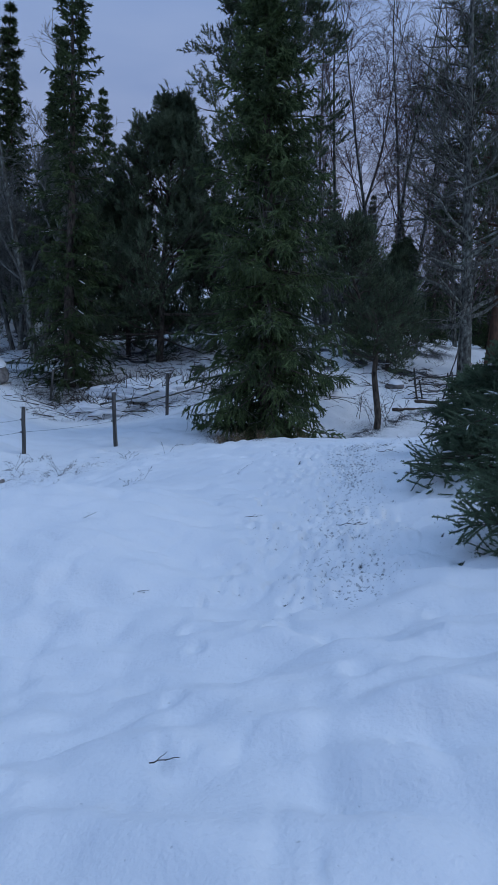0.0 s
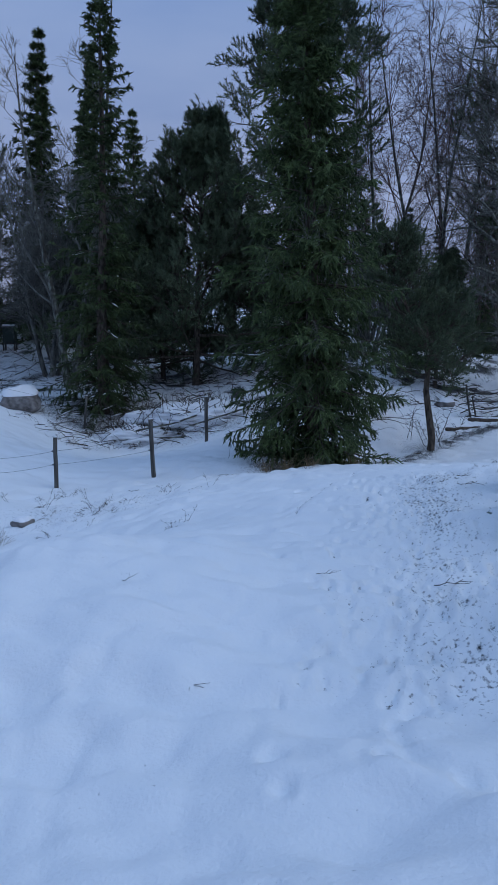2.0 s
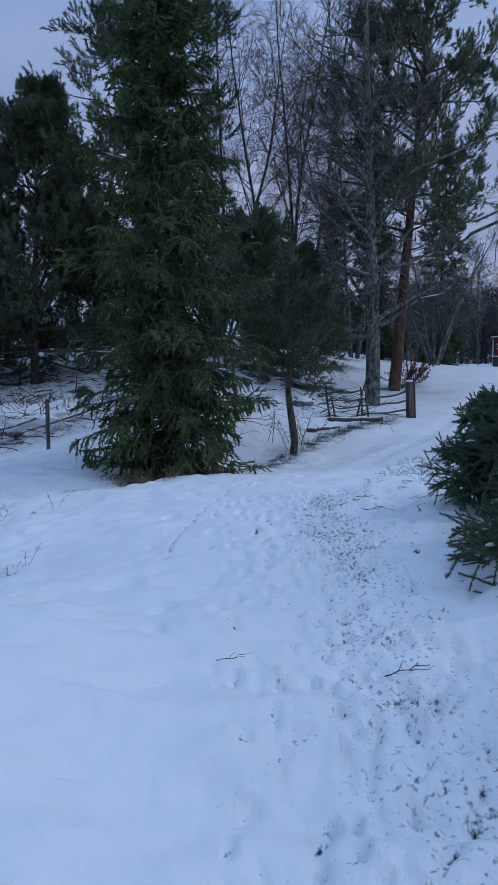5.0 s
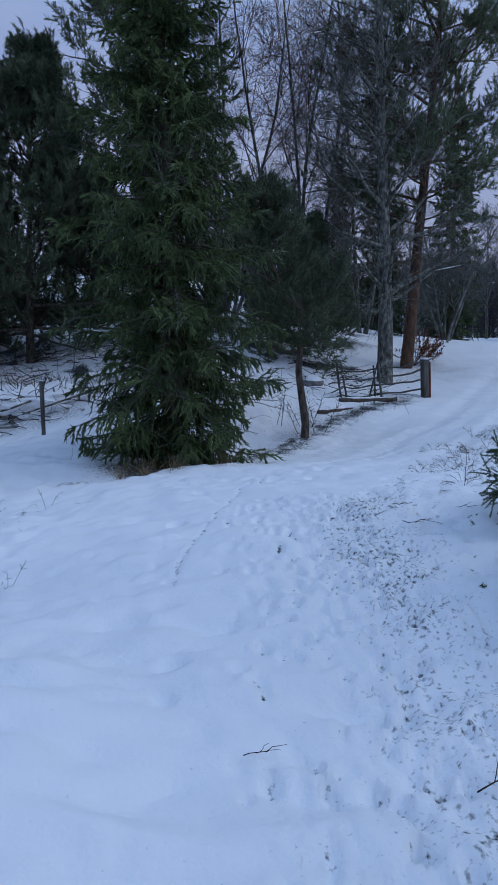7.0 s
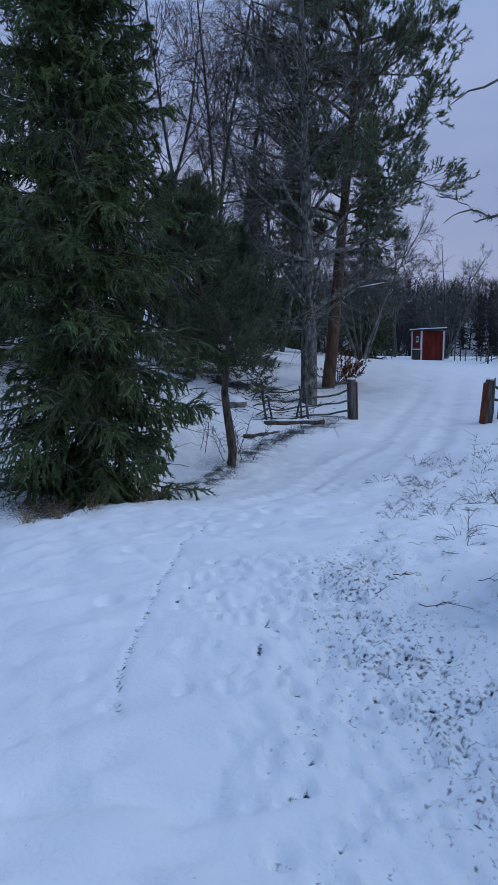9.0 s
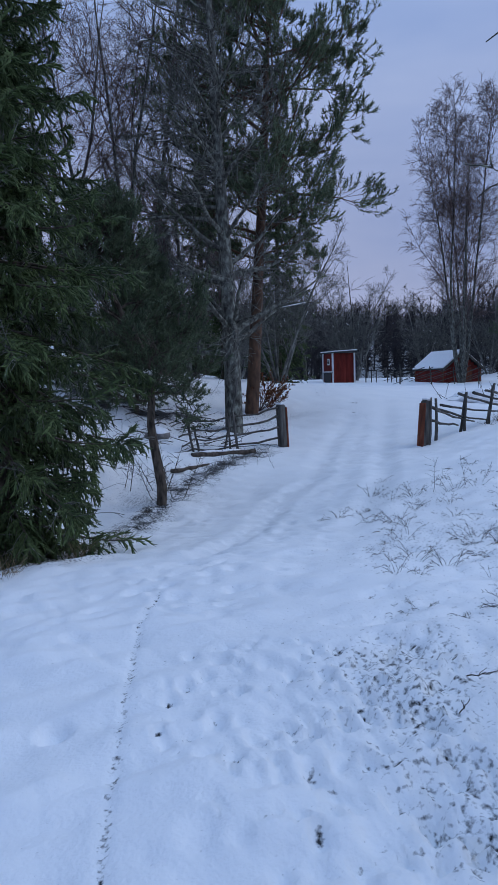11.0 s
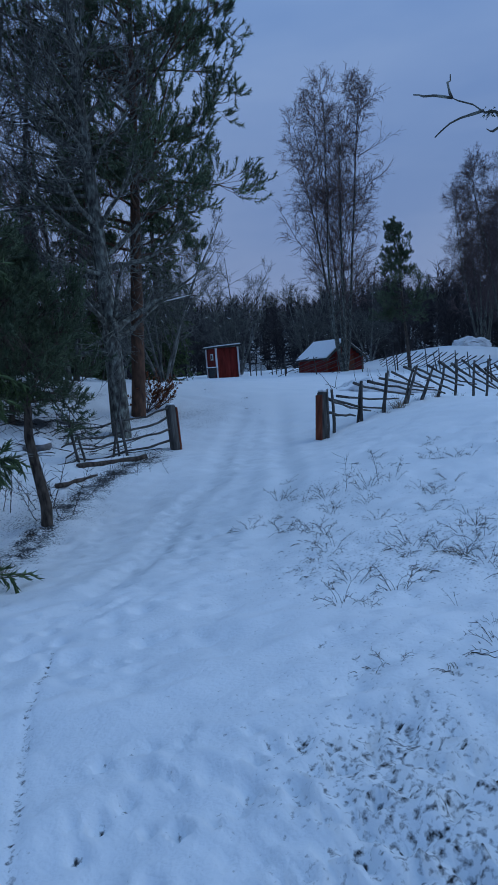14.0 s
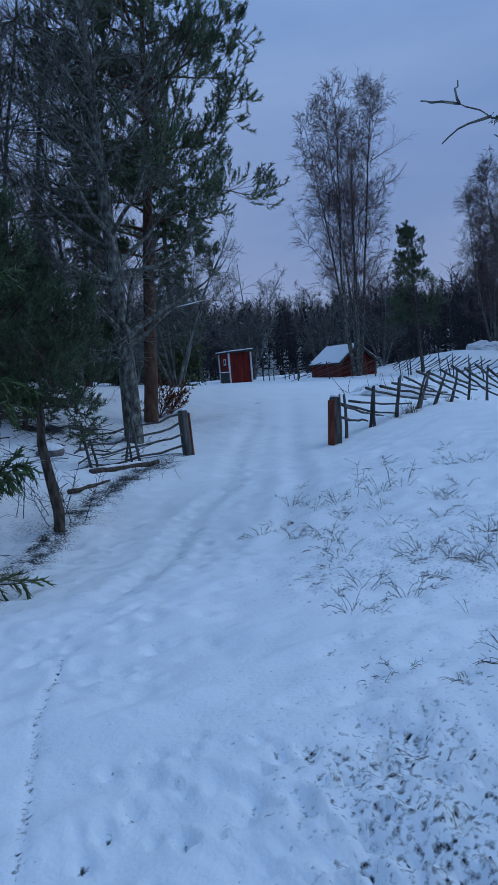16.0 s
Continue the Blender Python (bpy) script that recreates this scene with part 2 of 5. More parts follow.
def offshoots(rng, P, n, t0, t1, angle, spread=0.25, flat=0.0):
    """n starts on each polyline: places, directions, and how far along."""
    m, k, _ = P.shape
    t = rng.uniform(t0, t1, (m, n))
    s = t * (k - 1)
    i = np.minimum(s.astype(int), k - 2)
    r = np.arange(m)[:, None]
    A, B = P[r, i], P[r, i + 1]
    S = A + (B - A) * (s - i)[..., None]
    T = unit(B - A)
    a, b = across(T)
    w = rng.uniform(0, 2 * np.pi, (m, n))
    side = a * np.cos(w)[..., None] + b * np.sin(w)[..., None] * (1 - flat)
    g = angle + spread * rng.normal(size=(m, n))
    D = T * np.cos(g)[..., None] + unit(side) * np.sin(g)[..., None]
    return S.reshape(-1, 3), unit(D).reshape(-1, 3), t.ravel(), np.repeat(np.arange(m), n)


def taper(n, k, r0, r1):
    return np.asarray(r0).reshape(-1, 1) * np.linspace(1, 0, k)[None] + np.asarray(r1).reshape(-1, 1) * np.linspace(0, 1, k)[None] + np.zeros((n, 1))


def child(name, me, parent, label=""):
    ob = new(name, me)
    ob.parent = parent
    if label:
        tagged(ob, label)
    return ob


def part(name, bm, mat, parent, label=""):
    """A bmesh as one mesh object under a thing or a part."""
    me = bpy.data.meshes.new(name)
    bm.to_mesh(me)
    bm.free()
    me.materials.append(mat)
    return child(name, me, parent, label)


def box(cx, cy, cz, sx, sy, sz, bevel=0.006, turn=None):
    """A box with broken edges."""
    bm = bmesh.new()
    bmesh.ops.create_cube(bm, size=1, matrix=Matrix.Diagonal((sx, sy, sz, 1)))
    if bevel:
        bmesh.ops.bevel(bm, geom=bm.edges[:], offset=min(bevel, 0.4 * min(sx, sy, sz)), segments=1, affect="EDGES")
    if turn is not None:
        bmesh.ops.transform(bm, matrix=turn, verts=bm.verts)
    bmesh.ops.translate(bm, vec=(cx, cy, cz), verts=bm.verts)
    return bm


def thing(name, x, y, z, label, category, group="", turn=0.0):
    ob = new(name)
    ob.matrix_basis = pose(x, y, z, 0, 0, turn)
    return tagged(ob, label, category, group)


# ---- ground ----
BASE = 1.806
# rises and dips of the land: centre, radius, height
TRACK_MOUNDS = [(0, 3, 6, -0.891), (2.8, 8, 2.2, 0.015), (3.5, 12.5, 4, -0.295), (9, 12, 7, -1.362), (-8, 5, 8, -3.383), (1, 8, 4, 0.123), (0.3, 3.5, 2.5, -0.074), (8, -6, 7, -1.35), (1, 0.5, 2.5, 0.238), (0, -5, 5, -1.015), (-1.5, 5, 2, 0.956)]
VERGE_MOUNDS = [(-2, 14, 5, -1.13), (3.5, 18, 4, -1.299), (8, 22, 5, -1.064), (-9, 28, 10, -0.997), (3, 29, 8, -0.092), (24, 22, 10, -1.623), (-4, 20, 4, -1.888), (8, 27, 5, -0.397), (-1.5, 18.5, 2.5, 0.353), (-4, 13.5, 2.5, -0.316), (-3, 27, 4, -0.188), (8, 28, 3, -0.28), (11, 21, 3, -0.238)]
HILL_MOUNDS = [(20, 42, 14, -0.337), (36, 40, 12, -0.323), (30, 55, 14, -0.022), (-12, 34, 7, 0.767), (3, 31, 5, 1.041), (-5, 52, 14, 5.282), (6, 42, 6, -0.022), (41, 47, 5, 0.981)]
MOUNDS = TRACK_MOUNDS + VERGE_MOUNDS + HILL_MOUNDS
table = np.random.RandomState(7).rand(256, 256)


def lattice(x, y):
    """Smooth value noise, 0 to 1, with cells of one metre."""
    i, j = np.floor(x).astype(int), np.floor(y).astype(int)
    u, v = x - i, y - j
    u, v = u * u * (3 - 2 * u), v * v * (3 - 2 * v)
    c = lambda a, b: table[(i + a) % 256, (j + b) % 256]
    return (c(0, 0) * (1 - u) + c(1, 0) * u) * (1 - v) + (c(0, 1) * (1 - u) + c(1, 1) * u) * v


def near_line(x, y, line):
    """Distance to a polyline."""
    best = np.full(np.shape(x), 1e9)
    for (ax, ay), (bx, by) in zip(line, line[1:]):
        dx, dy = bx - ax, by - ay
        t = np.clip(((x - ax) * dx + (y - ay) * dy) / (dx * dx + dy * dy), 0, 1)
        best = np.minimum(best, np.hypot(x - ax - t * dx, y - ay - t * dy))
    return best


def lay(x, y):
    """The broad lie of the land."""
    x, y = np.asarray(x, float), np.asarray(y, float)
    h = np.full(x.shape, BASE)
    for a, b, r, s in MOUNDS:
        h = h + s * np.exp(-((x - a) ** 2 + (y - b) ** 2) / (r * r))
    far = np.hypot(x - 10, y - 20)
    return h + np.clip(far - 62, 0, 190) * 0.088


def z_at(x, y):
    return float(lay(x, y))


ROAD = [(0.4, -12), (0.6, 0), (0.6, 6), (2.6, 11.2), (5.0, 15.0), (7.2, 18.3), (9.9, 22.0), (15, 31), (20, 42), (22, 56)]
RUTS = [[(0.0, 6.5), (0.3, 8), (1.7, 11.3), (3.7, 14.4), (5.8, 17.7), (7.1, 18.9), (9.2, 22.4), (11.2, 24.9), (15, 31)], [(1.3, 6.5), (1.8, 8), (3.1, 11.2), (4.6, 13.15), (6.1, 15.2), (7.85, 17.5), (10.2, 21.4), (12.0, 24.2), (16, 30.5)]]
WORN = [(1.66, 3.3), (1.74, 4.3), (1.9, 5.6), (2.05, 6.5), (2.15, 7.3), (2.2, 8.1), (2.5, 8.7)]
DRAG = [(2.0, 11.6), (1.58, 10.62), (1.17, 9.27), (0.92, 8.44), (0.72, 7.75), (0.66, 7.3)]


def axis(parts):
    """Grid lines: stretches (to, step), the first from its own start."""
    out = [parts[0]]
    for to, step in parts[1:]:
        n = max(1, round((to - out[-1]) / step))
        out += list(out[-1] + (to - out[-1]) * np.arange(1, n + 1) / n)
    return np.array(out)


def build_ground():
    xs = axis([-640.0, (-200, 40), (-60, 10), (-16, 1.5), (-7, 0.3), (-3.2, 0.12), (0.5, 0.045), (2.3, 0.022), (5.6, 0.045), (12, 0.075), (16, 0.2), (42, 1.0), (80, 4), (240, 20), (640, 50)])
    ys = axis([-300.0, (-60, 30), (-10, 4), (-2.5, 0.3), (0.8, 0.08), (13, 0.045), (24, 0.075), (28, 0.18), (60, 0.8), (100, 4), (280, 20), (900, 50)])
    X, Y = np.meshgrid(xs, ys)
    H = lay(X, Y)
    rng = np.random.RandomState(3)
    near = np.exp(-(np.hypot(X - 2, Y - 10) / 26) ** 2)
    road = near_line(X, Y, ROAD)
    field = np.clip((road - 1.2) / 1.5, 0, 1)
    # drifts and small unevenness, more of it off the road
    H += near * (1 + np.exp(-((Y - 0.5) / 5) ** 2)) * (0.05 * (lattice(X * 0.9, Y * 0.9) - 0.5) + 0.035 * (lattice(X * 2.3 + 9, Y * 1.7) - 0.5))
    H += near * (0.035 + 0.05 * field) * (lattice(X * 3.6, Y * 4.3 + 5) - 0.5)
    H += near * (0.016 + 0.02 * field) * (lattice(X * 8.5, Y * 8.5) - 0.5)
    H += near * 0.05 * (1 + 2.4 * np.exp(-((Y - 0.5) / 5) ** 2)) * (lattice(X * 1.6 - Y * 0.8 + 30, Y * 4.2 + X * 1.9) - 0.5)
    H += near * (0.02 + 0.03 * np.exp(-((Y - 2) / 5) ** 2)) * (lattice(X * 4.0 - Y * 1.5, Y * 9.0 + X * 3.6) - 0.5)
    crease = np.exp(-((lattice(X * 1.3 + 5, Y * 1.1 + 2) - 0.5) / 0.05) ** 2) + 0.6 * np.exp(-((lattice(X * 2.4 + 15, Y * 2.0 + 7) - 0.5) / 0.06) ** 2)
    H -= near * 0.022 * crease * (0.4 + 0.8 * np.exp(-((Y - 1) / 6) ** 2))
    # two worn wheel lines
    for line in RUTS:
        away = near_line(X, Y, line)
        H -= 0.05 * np.clip((Y - 10.5) / 4, 0.1, 1) * np.exp(-(away / 0.25) ** 2) * (0.55 + 0.8 * lattice(X * 2, Y * 1.6)) * near
        H += 0.018 * np.clip((Y - 11) / 4, 0, 1) * np.exp(-((away - 0.36) / 0.14) ** 2) * near
    # the verge under the big spruce falls away
    verge = [(-0.8, 13.6), (0.6, 13.4), (1.7, 14.9), (2.9, 17.0), (4.0, 19.0)]
    H -= 0.16 * np.exp(-(near_line(X, Y, [(a - 0.55, b + 0.75) for a, b in verge]) / 0.5) ** 2)
    # footprints, two trails and strays
    prints = []
    for trail, n, wide in ((ROAD[2:7], 260, 0.7), (RUTS[0][2:6], 90, 0.25), ([(-0.4, 1), (0.2, 4), (0.1, 7), (1.6, 12), (4.8, 18.5)], 55, 0.16), ([(1.2, 1), (1.3, 4), (1.0, 7), (2.4, 11), (5.6, 16.5)], 45, 0.3)):
        seg = np.array(trail, float)
        at = np.linspace(0, len(seg) - 1.001, n)
        i = at.astype(int)
        c = seg[i] + (seg[i + 1] - seg[i]) * (at - i)[:, None] + rng.normal(size=(n, 2)) * wide * 0.6
        prints += [(a, b, rng.uniform(0.05, 0.09), rng.uniform(0.010, 0.026)) for a, b in c if b > 10.5 or rng.rand() < 0.22]
    prints += [(rng.uniform(-3, 3), rng.uniform(0, 10), rng.uniform(0.03, 0.08), rng.uniform(0.01, 0.03)) for _ in range(150)]
    # pits where the thin snow is trodden through; their dark is part soil, part painted shade
    worn = near_line(X, Y, WORN)
    pits = []
    for _ in range(1900):
        (ax, ay), (bx, by) = (lambda q: (WORN[q], WORN[q + 1]))(rng.randint(len(WORN) - 1))
        t = rng.rand()
        pits.append((ax + (bx - ax) * t + rng.normal() * 0.42, ay + (by - ay) * t + rng.normal() * 0.3, rng.uniform(0.022, 0.05), 0.006 + 0.034 * rng.rand() ** 2))
    pits += [(rng.uniform(1.2, 3.4), rng.uniform(7.2, 9.6), rng.uniform(0.022, 0.045), 0.005 + 0.03 * rng.rand() ** 2) for _ in range(330)]
    thin = (0.3 + 0.5 * lattice(X * 3.6 + 3, Y * 4.4)) * np.exp(-(worn / 0.42) ** 2) + 0.15 * np.exp(-(np.hypot((X - 2.4) / 1.3, (Y - 8.5) / 1.0)) ** 2)
    for cx, cy, r, d in prints + pits:
        i0, i1 = np.searchsorted(xs, (cx - 3 * r, cx + 3 * r))
        j0, j1 = np.searchsorted(ys, (cy - 3 * r, cy + 3 * r))
        if i1 <= i0 or j1 <= j0:
            continue
        q = np.hypot(X[j0:j1, i0:i1] - cx, (Y[j0:j1, i0:i1] - cy) * 0.8) / r
        H[j0:j1, i0:i1] += -d * np.exp(-q ** 4) + 0.25 * d * np.exp(-((q - 1.5) / 0.4) ** 2)
    # darken the pits: bare soil together with the dimples' own shade
    for cx, cy, r, d in pits:
        i0, i1 = np.searchsorted(xs, (cx - 2 * r, cx + 2 * r))
        j0, j1 = np.searchsorted(ys, (cy - 2 * r, cy + 2 * r))
        if i1 > i0 and j1 > j0:
            q = np.hypot(X[j0:j1, i0:i1] - cx, (Y[j0:j1, i0:i1] - cy) * 0.8) / r
            thin[j0:j1, i0:i1] = np.maximum(thin[j0:j1, i0:i1], (0.2 + 900 * d * d) * np.exp(-(q / 0.55) ** 2))
    # larger dark blotches, soil and dimple shade painted as one
    for cx, cy, r in ((1.7, 4.4, 0.09), (1.78, 4.33, 0.06), (2.17, 8.02, 0.07), (1.88, 7.78, 0.06), (2.1, 7.7, 0.08), (1.95, 5.3, 0.05), (2.06, 6.4, 0.05), (2.3, 8.2, 0.05)):
        thin = np.maximum(thin, 1.25 * np.exp(-(np.hypot(X - cx, (Y - cy) * 1.4) / r) ** 2))
        H -= 0.02 * np.exp(-(np.hypot(X - cx, (Y - cy) * 1.4) / r) ** 2)
    # dips among the field weeds, with the shade at their bases painted dark
    for cx, cy, n in ((3.2, 9.2, 160), (5.0, 11.0, 240), (6.5, 13.0, 200)):
        for _ in range(n):
            x, y, r = cx + rng.normal() * 1.0, cy + rng.normal() * 0.8, rng.uniform(0.03, 0.07)
            i0, i1 = np.searchsorted(xs, (x - 3 * r, x + 3 * r))
            j0, j1 = np.searchsorted(ys, (y - 3 * r, y + 3 * r))
            if i1 > i0 and j1 > j0 and x > 0.55 * (y - 6.6) + 1.2:
                q = np.hypot(X[j0:j1, i0:i1] - x, Y[j0:j1, i0:i1] - y) / r
                H[j0:j1, i0:i1] -= 0.022 * np.exp(-q ** 4)
                thin[j0:j1, i0:i1] = np.maximum(thin[j0:j1, i0:i1], rng.uniform(0.3, 1.2) * np.exp(-(q / 0.6) ** 2))
    # a dragged line, broken here and there; the groove's shade is painted in as dark colour
    gap = 0.55 + 0.45 * (lattice(X * 0.3 + 3, Y * 1.6) > 0.35)
    drag = np.exp(-(near_line(X, Y, DRAG) / 0.028) ** 2) * gap
    H -= 0.014 * drag
    thin = np.maximum(thin, 0.76 * drag)
    # bare needles and litter under the conifers, brush on the slope behind the pasture; under the weeds, painted shade
    for cx, cy, r, a in ((1.0, 15.5, 1.55, 1.6), (-5.5, 23.3, 2.1, 1.5), (7.7, 25.2, 1.2, 0.7), (-1.8, 21.8, 2.2, 0.9), (4.2, 19.6, 1.3, 0.8), (6.4, 22.4, 1.6, 0.45), (9.8, 26.6, 2.6, 0.75), (5.2, 26.5, 3, 0.65), (-8, 24, 2.5, 0.6), (1, 24, 4, 0.75), (-10, 34, 5, 0.55), (6.0, 11.2, 2.6, 0.62), (7.2, 15.2, 1.4, 0.6), (12, 15.2, 1.8, 0.55), (-2.6, 11, 1.8, 0.6), (3.2, 9.2, 1.0, 0.45), (18, 37, 3, 0.5)):
        thin = np.maximum(thin, a * np.exp(-(np.hypot(X - cx, Y - cy) / r) ** 4) * (0.55 + 0.5 * lattice(X * 1.4, Y * 1.4)))
    # the middle of the road past the gate shows grit
    thin = np.maximum(thin, 0.5 * np.exp(-(near_line(X, Y, [(12.4, 29), (15.5, 35), (17.5, 38)]) / 0.5) ** 2))
    slope = np.clip((Y - 20.5 - 0.15 * np.abs(X + 2)) / 3, 0, 1) * np.clip((9 - X + 0.25 * (Y - 24)) / 3, 0, 1)
    thin = np.maximum(thin, slope * (0.15 + 6.5 * np.clip(lattice(X * 2.3 + 4, Y * 2.3) * 0.6 + lattice(X * 0.7, Y * 0.7 + 8) * 0.4 - 0.5, 0, 0.25)))
    H += slope * near * 0.22 * (lattice(X * 1.5, Y * 1.5) - 0.5)
    side = near_line(X, Y, [(1.9, 15.3), (2.6, 16.6), (4.0, 19.0), (6.0, 21.1), (7.6, 22.6)])
    thin = np.maximum(thin, 1.6 * np.exp(-(side / 0.45) ** 2) * (0.45 + 0.65 * lattice(X * 6, Y * 6)))
    woods = np.clip((np.hypot(X - 10, Y - 20) - 50) / 12, 0, 1)
    thin = np.maximum(thin, woods * 1.25)
    ny, nx = X.shape
    ids = np.arange(nx * ny).reshape(ny, nx)
    F = np.stack([ids[:-1, :-1], ids[:-1, 1:], ids[1:, 1:], ids[1:, :-1]], -1).reshape(-1, 4)
    me = mesh_of("ground", np.stack([X, Y, H], -1).reshape(-1, 3), [F], [GROUND])
    # thin carries bare patches and the painted shade of pits, groove and weed bases
    a = me.attributes.new("thin", "FLOAT", "POINT")
    a.data.foreach_set("value", thin.astype(np.float32).ravel())
    return tagged(new("ground", me), "snow-covered ground with a trodden track and worn patches", "snow", kind="structure")


ground = build_ground()

# ---- trees ----


def conifer_spruce(seed, h, rad, dense=1.0, needle=0.1, low=0.25, gaps=0.12, snow=0.02, power=0.75, cap=9.0, hang=0.34, per=3, reps=2, loose=0.62, slim=0.13, twig=0.30):
    """Meshes of a spruce: trunk, branches, foliage, snow."""
    rng = np.random.RandomState(seed)
    trunk = limbs(rng, np.zeros((1, 3)), np.array([[0, 0, 1.0]]), np.array([h]), 14, 0.012, np.zeros(3))
    tv, tf = tubes(trunk, taper(1, 15, [0.016 * h + 0.03], [0.008]), 9)
    n = int(h * 22 * dense)
    u = np.sort(low / h + (0.985 - low / h) * rng.rand(n) ** 1.25)
    lift = 0.62 * u - 0.16 + 0.12 * rng.normal(size=n)
    az = np.arange(n) * 2.39996 + rng.normal(size=n) * 0.5
    L = np.minimum(rad * ((1 - u) ** power + 0.03), cap) * rng.uniform(0.7, 1.12, n)
    L *= np.where(rng.rand(n) < gaps, 0.55, 1.0) * (1 - 0.22 * np.exp(-((u * h) / 0.6) ** 2))
    i = u * 14
    k = np.minimum(i.astype(int), 13)
    S = trunk[0, k] + (trunk[0, k + 1] - trunk[0, k]) * (i - k)[:, None]
    D = np.stack([np.cos(az) * np.cos(lift), np.sin(az) * np.cos(lift), np.sin(lift)], -1)
    B = limbs(rng, S, D, L, 6, 0.07, np.array([0, 0, -0.045]))
    B[:, 5:, 2] += (0.05 * L)[:, None] * np.array([0.5, 1.0])
    bv, bf = tubes(B, taper(n, 7, 0.006 + 0.012 * L, 0.003), 4)
    # side twigs lie flat near the tips and hang lower down the branch
    m = int(20 * dense ** 0.5)
    S2, D2, t2, own = offshoots(rng, B, m, 0.1, 1.0, 0.95, 0.2, 0.65)
    L2 = (0.16 * twig / 0.3 + twig * L[own] * (1.15 - 0.75 * t2) * rng.uniform(0.5, 1.1, len(t2))).clip(0.08, 0.62)
    droop = -hang * rng.uniform(0.3, 1.3, len(t2))[:, None] * np.array([0, 0, 1.0])
    T = limbs(rng, S2, D2, L2, 4, 0.1, droop)
    wv, wf = tubes(T[::2], taper(len(T[::2]), 5, 0.006, 0.002), 3)
    pts, dirs = [], []
    for a in range(4):
        for q in (np.arange(per) + 0.5) / per:
            pts.append(T[:, a] + (T[:, a + 1] - T[:, a]) * q)
            dirs.append(unit(T[:, a + 1] - T[:, a]))
    for q in (3, 4, 5):
        for _ in range(per * 2 - 4):
            pts.append(B[:, q] + (B[:, q + 1] - B[:, q]) * rng.rand(n, 1)); dirs.append(unit(B[:, q + 1] - B[:, q]))
    P, D3 = np.concatenate(pts), np.concatenate(dirs)
    P, D3 = np.repeat(P, reps, 0), np.repeat(D3, reps, 0)
    D3 = unit(D3 + loose * rng.normal(size=D3.shape))
    fv, ff = spikes(P, D3, needle * rng.uniform(0.6, 1.25, len(P)), needle * slim * rng.uniform(0.7, 1.4, len(P)))
    V, F = joined([(bv, bf), (wv, wf)])
    out = [("trunk", mesh_of("trunk", tv, [tf], [BARK])), ("bough_frame", mesh_of("bough_frame", V, [F], [BARK])), ("crown", mesh_of("crown", fv, [ff], [YOUNG], False))]
    if snow:
        flat = np.abs(T[:, 3, 2] - T[:, 1, 2]) < 0.35 * np.linalg.norm(T[:, 3] - T[:, 1], axis=1)
        Q = T[flat & (rng.rand(len(T)) < snow * 2)][:, 1:4] + np.array([0, 0, 0.012])
        Q = np.concatenate([Q, B[rng.rand(n) < snow * 1.5][:, 3:6] + np.array([0, 0, 0.02])])
        sv, sf = tubes(Q, np.array([[0.004, 0.014, 0.005]]) * rng.uniform(0.5, 1.4, (len(Q), 1)), 5)
        out.append(("snow", mesh_of("snow", sv, [sf], [SNOW])))
    return out


